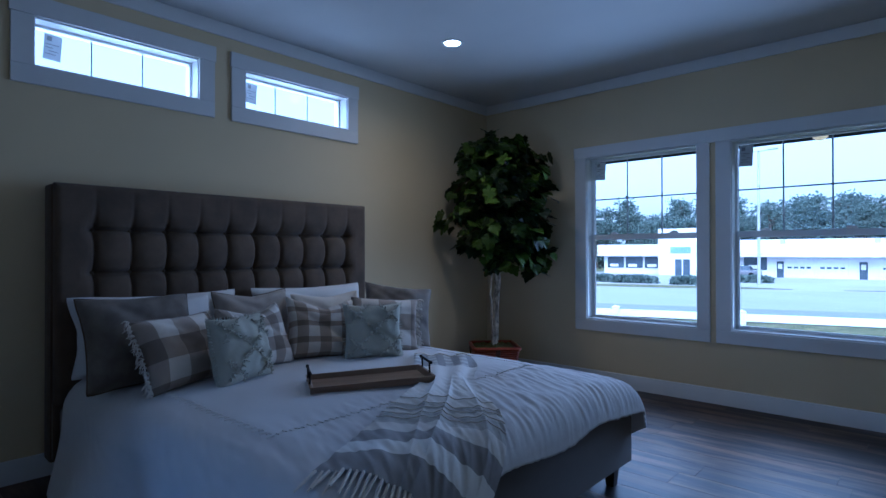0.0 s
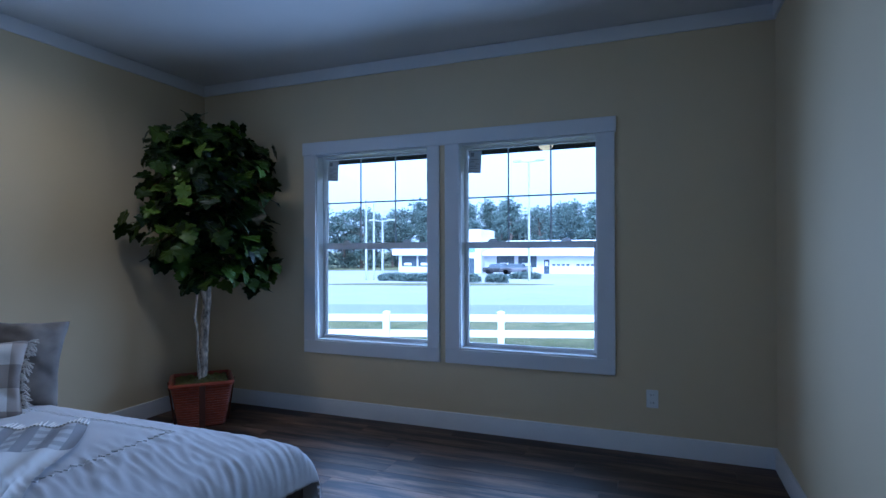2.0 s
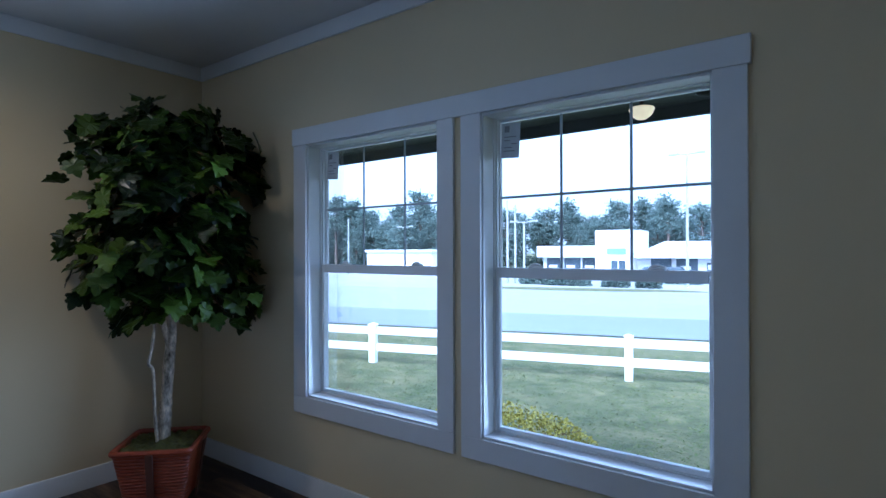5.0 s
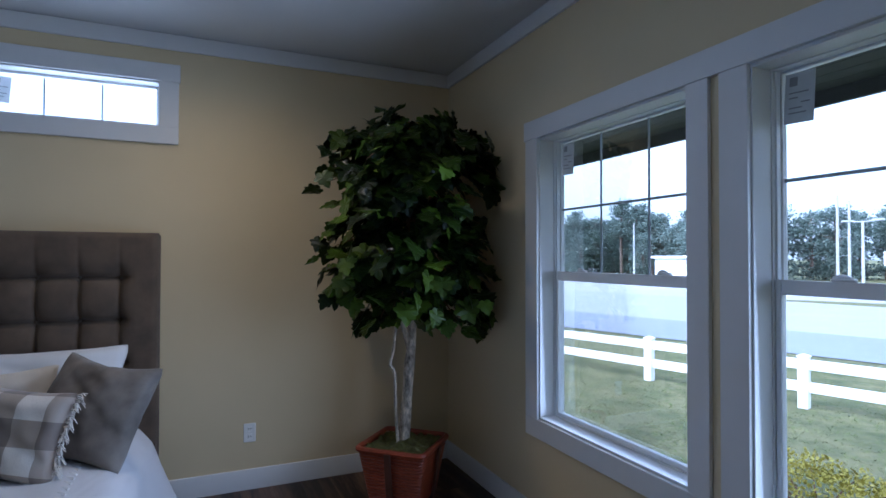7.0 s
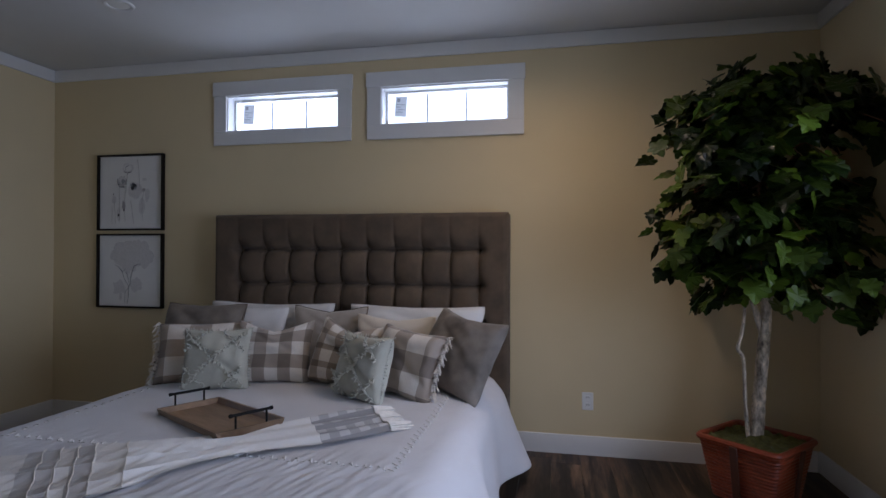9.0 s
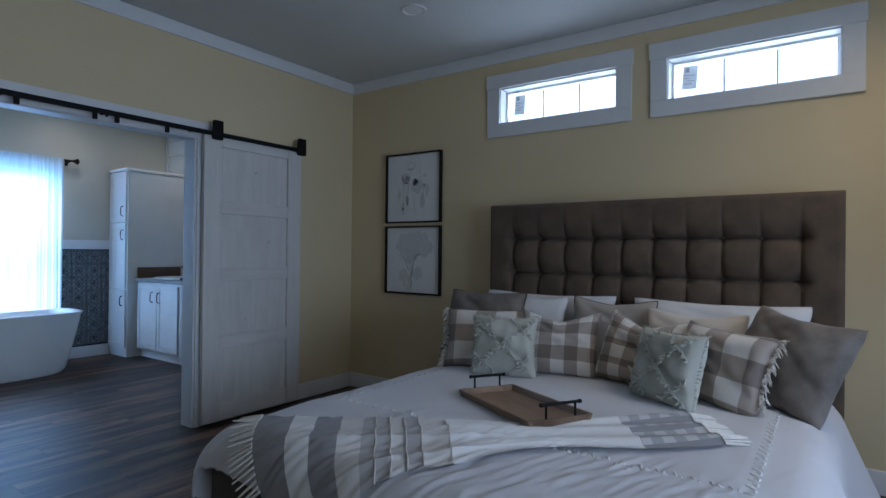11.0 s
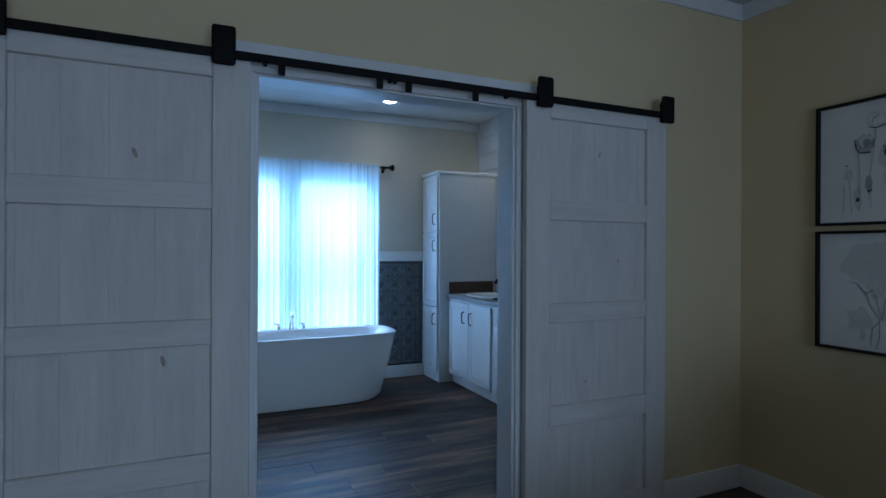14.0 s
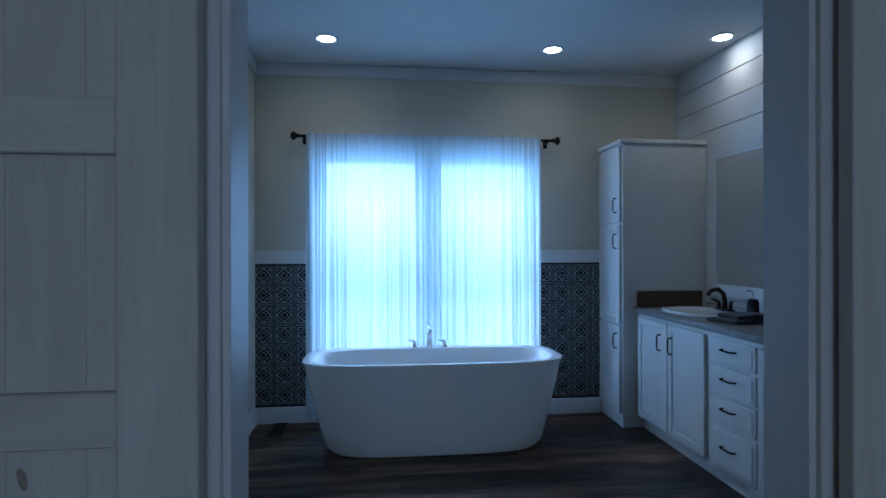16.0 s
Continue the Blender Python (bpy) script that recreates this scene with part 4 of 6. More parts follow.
def pillow_point(w, h, t, u, v, side, seed, sag):
    """A stuffed square: side is +1 for the front, -1 for the back."""
    a, b = 2 * u - 1, 2 * v - 1
    soft = 1 - 0.04 * (a * b) ** 6
    pinch = soft * (1 - 0.115 * (1 - a * a) * abs(b) ** 3 + 0.012 * noise.noise((a * 3, b, seed)) * abs(b))
    pinch2 = soft * (1 - 0.115 * (1 - b * b) * abs(a) ** 3 + 0.012 * noise.noise((a, b * 3, seed)) * abs(a))
    x, z = a * w / 2 * pinch2, b * h / 2 * pinch + h / 2
    full = max(0.0, (1 - abs(a) ** 2.4) * (1 - abs(b) ** 2.4)) ** 0.43
    lump = 1 + 0.26 * noise.noise((a * 1.7 + seed, b * 1.7, seed * 2.0)) + 0.09 * noise.noise((a * 4 + seed, b * 4, seed))
    crease = 0.012 * math.exp(-((a * 0.7 + b - 0.2 + 0.3 * math.sin(seed)) / 0.12) ** 2) * full
    y = side * (t / 2 * full * lump - crease)
    z -= sag * (1 - abs(a)) * max(0, b) * h * 0.5
    return Vector((x, -y, z))


def pillow(name, label, w, h, t, place, face, lean, material, twist=0.0, sag=0.0, piping=None, group="pillows on the bed"):
    """A cushion stood on its lower edge: place is that edge's middle, face the way it looks in degrees from +x, lean how far it tips back."""
    m = Matrix.Translation(place) @ pose(0, 0, 0, 0, 0, face + 90) @ pose(0, 0, 0, -lean, 0, 0) @ pose(0, 0, 0, 0, twist, 0)
    p = thing(name, label, "pillow", m, group)
    seed = (place[0] * 7.3 + place[1] * 3.1) % 9
    bm = sheet(lambda u, v: pillow_point(w, h, t, u, v, 1, seed, sag), 36, 36)
    sheet(lambda u, v: pillow_point(w, h, t, u, 1 - v, -1, seed, sag), 36, 36, bm)
    bmesh.ops.remove_doubles(bm, verts=bm.verts[:], dist=0.0005)
    part("cushion", bm, material, p)
    if piping:
        loop = [(k / 24, 0) for k in range(24)] + [(1, k / 24) for k in range(24)] + [(1 - k / 24, 1) for k in range(24)] + [(0, 1 - k / 24) for k in range(25)]
        part("piping", tube([pillow_point(w, h, t, u, v, 1, seed, sag) for u, v in loop], 0.004, 6), piping, p)
    return p, seed


def side_fringe(p, w, h, t, seed, sides):
    for s in sides:
        for k in range(17):
            v = (k + random.uniform(0.2, 0.8)) / 17
            e = pillow_point(w, h, t, 1.0 if s > 0 else 0.0, v, 1, seed, 0)
            clump = bmesh.new()
            for q in range(6):
                j = Vector((s * random.uniform(0.008, 0.042), random.uniform(-0.022, 0.022), random.uniform(-0.028, 0.014)))
                tube([e - Vector((s * 0.008, 0, 0)), e + j * 0.5 + Vector((0, 0, 0.006)), e + j + Vector((0, 0, random.uniform(-0.016, 0.0)))], [0.0026, 0.0030, 0.0014], 4, clump)
            part("tassel", clump, FRINGE, p)


def diamond_fringe(p, w, h, t, seed, n=2):
    """Ragged raised lines crossing the front of the cushion."""
    for d in (1, -1):
        for off in (-0.55, 0.0, 0.55):
            bm = bmesh.new()
            pts = []
            for k in range(31):
                u = k / 30
                v = (u if d > 0 else 1 - u) + off
                if 0.04 < v < 0.96 and 0.04 < u < 0.96:
                    pts.append(pillow_point(w, h, t, u, v, 1, seed, 0))
            if len(pts) > 2:
                for a, b in zip(pts, pts[1:]):
                    for q in range(3):
                        c = a.lerp(b, (q + random.random()) / 3)
                        e = c + Vector((random.uniform(-0.018, 0.018), -random.uniform(0.008, 0.020), random.uniform(-0.018, 0.018)))
                        tube([c + Vector((0, 0.003, 0)), e], [0.0048, 0.0028], 4, bm)
                part("tufted_line", bm, SAGEFR, p, "shaggy raised stitching")
    bm = bmesh.new()
    for k in range(90):
        q = k / 90 * 4
        i, f = int(q), q - int(q)
        u, v = ((f, 0), (1, f), (1 - f, 1), (0, 1 - f))[i]
        c = pillow_point(w, h, t, u, v, 1, seed, 0)
        o = Vector((u - 0.5, 0, v - 0.5)).normalized()
        tube([c - o * 0.004, c + o * random.uniform(0.006, 0.016) + Vector((random.uniform(-0.006, 0.006), random.uniform(-0.006, 0.006), 0))], [0.0036, 0.0022], 4, bm)
    part("edge_fringe", bm, SAGEFR, p, "frayed cushion edge")


BT = 0.565
pillow("pillow", "white cotton sham leaning on the headboard", 0.94, 0.43, 0.17, (-3.155, 2.075, BT), 0, 14, SHAM, piping=SHAM)
pillow("pillow", "white cotton sham leaning on the headboard", 0.92, 0.43, 0.17, (-3.155, 3.085, BT), 0, 14, SHAM, piping=SHAM)
pillow("pillow", "small white cotton pillow among the grey cushions", 0.46, 0.42, 0.14, (-2.985, 2.065, BT), 2, 14, SHAM)
pillow("pillow", "grey-brown velvet cushion leaning back", 0.54, 0.47, 0.21, (-2.74, 1.835, BT), 3, 22, TAUPE, piping=VELVET)
pillow("pillow", "pale taupe cushion with dark piping", 0.51, 0.43, 0.18, (-3.02, 2.56, BT), 0, 14, TAUPE2, piping=VELVET, sag=0.12)
pillow("pillow", "cream cotton cushion behind the plaid ones", 0.52, 0.40, 0.15, (-2.89, 3.02, BT), -6, 15, CREAM, sag=0.1)
pillow("pillow", "large grey-brown velvet cushion, slumped sideways", 0.50, 0.47, 0.21, (-2.66, 3.37, BT), -31, 27, TAUPE, twist=8, sag=0.08)
q, sd = pillow("pillow", "brown gingham cushion with tasselled sides", 0.50, 0.37, 0.19, (-2.595, 1.985, BT), 24, 24, PLAID)
side_fringe(q, 0.50, 0.37, 0.19, sd, (-1, 1))
pillow("pillow", "grey and white gingham cushion", 0.45, 0.39, 0.18, (-2.655, 2.40, BT), 14, 23, PLAIDW, sag=0.34)
pillow("pillow", "brown and cream banded gingham cushion", 0.45, 0.40, 0.19, (-2.665, 2.785, BT), -14, 22, PLAIDT, sag=0.34, twist=5)
q, sd = pillow("pillow", "brown gingham cushion with tasselled sides", 0.46, 0.37, 0.19, (-2.545, 3.165, BT), -29, 18, PLAID, twist=4)
side_fringe(q, 0.46, 0.37, 0.19, sd, (1,))
q, sd = pillow("pillow", "small sage cushion with shaggy diamond stitching", 0.365, 0.345, 0.17, (-2.455, 2.18, BT), 19, 14, SAGE)
diamond_fringe(q, 0.365, 0.345, 0.17, sd)
q, sd = pillow("pillow", "small sage cushion with shaggy diamond stitching", 0.365, 0.345, 0.17, (-2.435, 2.985, BT), -31, 15, SAGE)
diamond_fringe(q, 0.365, 0.345, 0.17, sd)

# ---- pictures ----


def flower_print(z0, z1, dark, label):
    y0, y1 = 0.425, 1.012
    p = thing("framed_picture", label, "picture", pose(X0 + 0.004, (y0 + y1) / 2, (z0 + z1) / 2, 0, 0, 90), "pair of framed flower prints")
    w, h, f = (y1 - y0) / 2, (z1 - z0) / 2, 0.013
    fr = bmesh.new()
    for b in ((-w, -w + f, -h, h), (w - f, w, -h, h), (-w + f, w - f, -h, -h + f), (-w + f, w - f, h - f, h)):
        block(b[0], b[1], -0.034, 0, b[2], b[3], bm=fr, bevel=0.0015)
    part("frame", fr, FRAMEBLK, p, "thin dark wood frame")
    s = part("print", block(-w + f, w - f, -0.012, -0.004, -h + f, h - f, bevel=0), PAPER, p, "pale print on white paper", False)
    rnd = random.Random(int(z0 * 100))

    layer = iter(range(1, 99))

    def blot(cx, cz, rx, rz, m, rough=0.16):
        """A patch of ink wash with an uneven edge."""
        k0 = rnd.uniform(0, 50)
        y = -0.0122 - 0.00012 * next(layer)
        bm = bmesh.new()
        ring = []
        for k in range(30):
            q = 2 * math.pi * k / 30
            g = 1 + 2 * rough * noise.noise((math.cos(q) * 1.6 + k0, math.sin(q) * 1.6, k0)) + rough * noise.noise((math.cos(q) * 5 + k0, math.sin(q) * 5, k0))
            ring.append(bm.verts.new((cx + rx * g * math.cos(q), y, cz + rz * g * math.sin(q))))
        bm.faces.new(ring)
        part("painted_petal", bm, m, s, "", False)

    def stroke(pts, w0, w1, m=INK):
        """A drawn line that swells and thins."""
        n = len(pts)
        y = -0.0128 - 0.00012 * next(layer)
        part("painted_stem", tube([(x, y, z) for x, z in pts], [w0 + (w1 - w0) * k / (n - 1) for k in range(n)], 4), m, s)

    if dark:
        blot(0.035, 0.015, 0.062, 0.058, INKP)
        blot(-0.03, 0.19, 0.052, 0.036, INKP)
        blot(-0.03, 0.193, 0.036, 0.022, PAPER)
        blot(-0.082, 0.09, 0.040, 0.042, INKM)
        blot(-0.078, 0.098, 0.030, 0.030, INKP)
        blot(-0.072, 0.088, 0.016, 0.018, INK)
        blot(0.022, 0.047, 0.030, 0.030, INK, 0.3)
        blot(0.022, 0.045, 0.021, 0.023, INKD, 0.35)
        for cx, cz, rx, rz, m in ((-0.152, -0.055, 0.022, 0.030, INKP), (-0.11, -0.165, 0.020, 0.05, INKP), (0.10, -0.11, 0.028, 0.06, INKP), (0.145, -0.02, 0.022, 0.05, INKP), (0.12, 0.10, 0.020, 0.012, INKP), (-0.06, -0.12, 0.010, 0.030, INKD), (-0.063, -0.10, 0.015, 0.035, INKM), (-0.11, -0.175, 0.007, 0.010, INKD), (0.115, 0.015, 0.012, 0.015, INKM), (-0.158, -0.01, 0.005, 0.004, INKD)):
            blot(cx, cz, rx, rz, m)
        stroke([(-0.122, 0.11), (-0.118, 0.07), (-0.10, 0.045), (-0.055, 0.043)], 0.0016, 0.0036, INKD)
        stroke([(-0.06, 0.16), (-0.03, 0.152), (0.005, 0.162)], 0.0014, 0.0028, INKD)
        stroke([(-0.05, 0.175), (-0.045, 0.20), (-0.02, 0.21)], 0.0012, 0.002)
        for pts in ([(-0.105, 0.04), (-0.10, -0.08), (-0.10, -0.23)], [(-0.03, 0.15), (-0.045, 0.02), (-0.06, -0.08), (-0.05, -0.22)], [(0.058, 0.255), (0.068, 0.20), (0.078, 0.10), (0.075, 0.02)], [(0.115, 0.0), (0.10, -0.08), (0.11, -0.22)], [(-0.17, -0.10), (-0.165, -0.16), (-0.17, -0.24)], [(-0.15, -0.07), (-0.14, -0.15), (-0.135, -0.24)], [(0.0, -0.06), (0.015, -0.15), (0.03, -0.24)]):
            stroke(pts, 0.0016, 0.0009, INKM)
    else:
        for cx, cz, rx, rz in ((-0.075, 0.12, 0.12, 0.085), (-0.03, 0.16, 0.10, 0.07), (0.085, 0.13, 0.105, 0.105), (0.13, 0.09, 0.06, 0.06), (-0.10, -0.13, 0.060, 0.055), (0.055, -0.11, 0.050, 0.060), (-0.01, 0.05, 0.06, 0.07)):
            blot(cx, cz, rx, rz, INKP, 0.2)
        blot(-0.085, -0.20, 0.014, 0.03, INKP)
        stroke([(-0.145, 0.045), (-0.11, 0.035), (-0.085, 0.005), (-0.07, -0.01)], 0.0012, 0.0040)
        stroke([(-0.04, 0.015), (-0.06, 0.0), (-0.07, -0.01)], 0.0012, 0.0036)
        stroke([(0.095, 0.052), (0.06, 0.050), (0.035, 0.035)], 0.0012, 0.0036)
        for pts in ([(-0.07, -0.01), (-0.055, -0.06), (-0.015, -0.12), (-0.015, -0.20), (-0.028, -0.26)], [(0.035, 0.04), (0.008, -0.03), (0.0, -0.11), (-0.045, -0.17), (-0.05, -0.25)], [(-0.035, -0.01), (-0.01, -0.09), (0.0, -0.13)]):
            stroke(pts, 0.0024, 0.0014, INK)


flower_print(1.482, 2.072, True, "dark-framed ink print of poppies and stems")
flower_print(0.880, 1.455, False, "dark-framed pale ink print of two flowers")

# ---- indoor tree ----
PX, PY = -3.065, 5.015
pot = thing("planter_basket", "square red-brown woven basket planter standing in the corner", "planter", pose(PX, PY, 0, 0, 0, 46))
PH, PT, PB = 0.335, 0.203, 0.155


def square_ring(h, z, rad=0.03):
    pts = []
    for q in range(4):
        cx, cy = ((1, 1), (-1, 1), (-1, -1), (1, -1))[q]
        for k in range(4):
            t = math.pi / 2 * (q + k / 3)
            pts.append((cx * (h - rad) + rad * math.cos(t), cy * (h - rad) + rad * math.sin(t), z))
    return pts


part("inner_bin", loft([square_ring(PB - 0.008, 0.0), square_ring(PT - 0.012, PH - 0.03)]), BASKETD, pot)
NB = 16
for k in range(NB):
    f = (k + 0.5) / NB
    h = PB + (PT - PB) * f
    ring = square_ring(h, 0.010 + (PH - 0.035) * f)
    part("reed", tube(ring + ring[:1], 0.0088, 6), BASKET, pot)
ring = square_ring(PT + 0.006, PH - 0.010)
part("rim", tube(ring + ring[:1], 0.017, 8), BASKET, pot, "thick bound basket rim")
for q in range(4):
    a = q * 90
    part("strap", block(-0.020, 0.020, -0.005, 0.005, 0, PH - 0.01, bevel=0.002), BASKETD, pot, "dark wrapped strap", True, pose(0, 0, 0, 0, 0, a) @ Matrix.Translation((0, -(PB + PT) / 2 - 0.008, 0)) @ pose(0, 0, 0, math.degrees(math.atan2(PT - PB, PH)), 0, 0) @ Matrix.Translation((0, (PT - PB) * 0.0, 0)))
tagged(part("moss_bed", sheet(lambda u, v: pose(PX, PY, 0, 0, 0, 46) @ Vector(((u - 0.5) * 2 * (PT - 0.02), (v - 0.5) * 2 * (PT - 0.02), PH - 0.016 + 0.026 * noise.noise((u * 9, v * 9, 0)) + 0.03 * (1 - abs(2 * u - 1)) * (1 - abs(2 * v - 1)))), 40, 40), MOSS), "dry green-brown moss filling the planter", "moss", "", "stuff")

tree = thing("artificial_tree", "leafy green artificial tree with pale twisted trunks, in a basket", "tree", pose(PX, PY, PH - 0.03))
rt = random.Random(11)


def stem(points, r0, r1, knots=0.004, n=26):
    """A bent, knotty trunk through the points."""
    pts = [Vector(p) for p in points]
    out, rad = [], []
    for k in range(n + 1):
        t = k / n * (len(pts) - 1)
        i = min(int(t), len(pts) - 2)
        f = t - i
        p0, p1, p2, p3 = pts[max(i - 1, 0)], pts[i], pts[i + 1], pts[min(i + 2, len(pts) - 1)]
        out.append(0.5 * ((2 * p1) + (p2 - p0) * f + (2 * p0 - 5 * p1 + 4 * p2 - p3) * f * f + (3 * p1 - p0 - 3 * p2 + p3) * f ** 3))
        rad.append(r0 + (r1 - r0) * k / n + knots * noise.noise((k * 0.9, r0 * 90, 2)))
    return tube(out, rad, 10)


part("trunk", stem([(0.0, 0.0, 0), (0.005, 0.012, 0.2), (0.0, 0.03, 0.42), (0.012, 0.042, 0.62), (0.0, 0.055, 0.85), (0.0, 0.04, 1.25)], 0.036, 0.026, 0.009, 34), BARK, tree, "pale mottled main trunk")
part("trunk", stem([(0.03, -0.045, 0), (0.02, -0.058, 0.22), (0.02, -0.066, 0.44), (0.03, -0.098, 0.50), (0.02, -0.075, 0.58), (0.02, -0.06, 0.72), (0.01, -0.04, 1.0)], 0.010, 0.008, 0.003), BARK, tree, "thin pale side stem")
part("fork", stem([(0.01, 0.035, 0.56), (0.02, 0.0, 0.68), (0.015, -0.03, 0.80), (0.01, -0.07, 1.0)], 0.018, 0.012, 0.003), BARK, tree, "pale forked limb")
part("top_stub", stem([(0.0, 0.04, 1.2), (0.02, 0.02, 1.6), (0.01, 0.01, 1.97)], 0.022, 0.019, 0.003), TWIG, tree, "red-brown cut stub")


def leaf_mesh(name, curl, wave):
    """A five-pointed toothed leaf, about 1 long and 1 wide, along +y from its stalk, folded a little along the midrib."""
    half = [(0.0, 0.02), (0.17, -0.08), (0.37, 0.0), (0.37, 0.13), (0.54, 0.23), (0.57, 0.38), (0.46, 0.43), (0.38, 0.49), (0.42, 0.63), (0.31, 0.72), (0.22, 0.71), (0.15, 0.87), (0.0, 1.02)]
    bm = bmesh.new()

    def lift(x, y):
        return 0.16 * abs(x) - curl * (0.7 * x * x + 0.6 * max(0, y - 0.3) ** 2) + wave * math.sin(x * 9 + y * 6)

    rib = [bm.verts.new((0, y, lift(0, y))) for y in (0.02, 0.30, 0.55, 1.02)]
    for sg in (-1, 1):
        edge = [rib[0]] + [bm.verts.new((sg * x, y, lift(sg * x, y))) for x, y in half[1:-1]] + [rib[3]]
        for k, (p, q) in enumerate(zip(edge, edge[1:])):
            hub = rib[1] if k < 7 else rib[2]
            if len({p, q, hub}) == 3:
                bm.faces.new((hub, p, q) if sg > 0 else (hub, q, p))
        bm.faces.new((rib[1], edge[7], rib[2]) if sg > 0 else (rib[1], rib[2], edge[7]))
    bmesh.ops.recalc_face_normals(bm, faces=bm.faces[:])
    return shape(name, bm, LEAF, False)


LEAVES = [leaf_mesh("leaf_blade", 0.35, 0.03), leaf_mesh("leaf_blade", 0.7, 0.05), leaf_mesh("leaf_blade", 0.15, 0.04)]
joined = bmesh.new()
count = 0
# sprigs of the crown: along the window wall, height, towards the room
TIPS = [(-0.44, 1.68, 0.10), (-0.34, 1.80, 0.05), (-0.22, 1.88, 0.10), (-0.10, 1.96, 0.0), (0.20, 2.00, 0.0), (0.32, 1.98, 0.08), (0.42, 1.90, 0.05), (0.50, 1.66, 0.12), (0.55, 1.60, 0.16),
        (-0.42, 1.50, 0.18), (-0.46, 1.26, 0.05), (-0.46, 1.06, 0.12), (-0.38, 0.92, 0.15), (-0.26, 0.80, 0.22), (-0.06, 0.84, 0.24), (0.10, 0.82, 0.28), (0.24, 0.80, 0.28), (0.32, 0.84, 0.20),
        (0.44, 0.80, 0.10), (0.44, 1.08, 0.16), (0.34, 1.00, 0.30), (0.46, 1.28, 0.08), (-0.28, 1.66, 0.34), (-0.12, 1.80, 0.30), (0.12, 1.86, 0.28), (0.30, 1.74, 0.26), (-0.30, 1.38, 0.42),
        (-0.10, 1.52, 0.48), (0.08, 1.62, 0.44), (0.20, 1.40, 0.46), (0.00, 1.26, 0.50), (-0.20, 1.12, 0.44), (0.12, 1.06, 0.44), (0.26, 1.20, 0.36), (-0.06, 0.98, 0.38), (-0.34, 1.10, 0.30),
        (-0.20, 1.50, -0.34), (0.14, 1.46, -0.36), (0.28, 1.70, -0.24), (-0.34, 1.24, -0.26), (0.06, 1.16, -0.30), (-0.10, 1.80, -0.22), (0.30, 1.18, -0.22), (-0.22, 0.98, -0.18)]
AIM, ROOM = Vector((0.12, 0.99, 0)), Vector((0.99, -0.12, 0))
branches = []
for along, up, deep in TIPS:
    for q in range(2 if up < 1.9 else 1):
        tip = AIM * along + ROOM * deep + Vector((rt.gauss(0, 0.03), rt.gauss(0, 0.03), up + rt.gauss(0, 0.03)))
        start = Vector((0.0, 0.04, min(1.7, max(0.98, up + rt.uniform(-0.15, 0.15)))))
        mid = start.lerp(tip, 0.62) + Vector((0, 0, 0.09))
        part("branch", tube([start, mid, tip], [0.007, 0.005, 0.002], 5), TWIG, tree)
        branches.append((start, mid, tip))
for k, (start, mid, end) in enumerate(branches):
    for j in range(15):
        t = 0.30 + 0.74 * (j + rt.random()) / 15
        p = start.lerp(mid, t / 0.62) if t < 0.62 else mid.lerp(end, min(1.08, (t - 0.62) / 0.38))
        p = p + Vector((rt.gauss(0, 0.040), rt.gauss(0, 0.040), rt.gauss(0, 0.040)))
        p.x, p.y = max(p.x, -0.37), max(-0.58, min(p.y, 0.46))
        p.z = min(p.z, 2.04)
        az = math.degrees(math.atan2(p.y, p.x)) - 90 + rt.gauss(0, 38)
        size = rt.uniform(0.085, 0.150)
        m = Matrix.Translation(p) @ pose(0, 0, 0, 0, 0, az) @ pose(0, 0, 0, rt.uniform(-80, -8), rt.uniform(-30, 30), 0) @ Matrix.Diagonal((size, size, size, 1))
        me = LEAVES[rt.randrange(3)]
        if count < 300 and j > 10:
            part("leaf", me, LEAF, tree, "", False, m)
            count += 1
        else:
            base = len(joined.verts)
            joined.from_mesh(me)
            joined.verts.ensure_lookup_table()
            bmesh.ops.transform(joined, matrix=m, verts=joined.verts[base:])
inner = part("inner_leaves", joined, LEAF, tree, "dense inner foliage, its green darkened as by crown shade", False)
inner["kind"] = "stuff"

# ---- bathroom ----
# wainscot of pressed-tin tiles
wain = thing("tile_wainscot", "dark pressed-tin tiles with rubbed silver diamond relief", "wall tiles", kind="structure")
for wa, wb in ((-2.91, -2.418), (-0.60, BX1)):
    part("backing_board", block(wa, wb, BY0 + 0.001, BY0 + 0.006, 0.118, 1.225, bevel=0), TILE, wain, "", False)
    trim_run("wainscot_cap", "+y", BY0, wa, wb, [(0, 1.226), (0.020, 1.226), (0.022, 1.24), (0.022, 1.325), (0.018, 1.33), (0, 1.33)], "white board capping the tin tiles")
TS = 0.1535


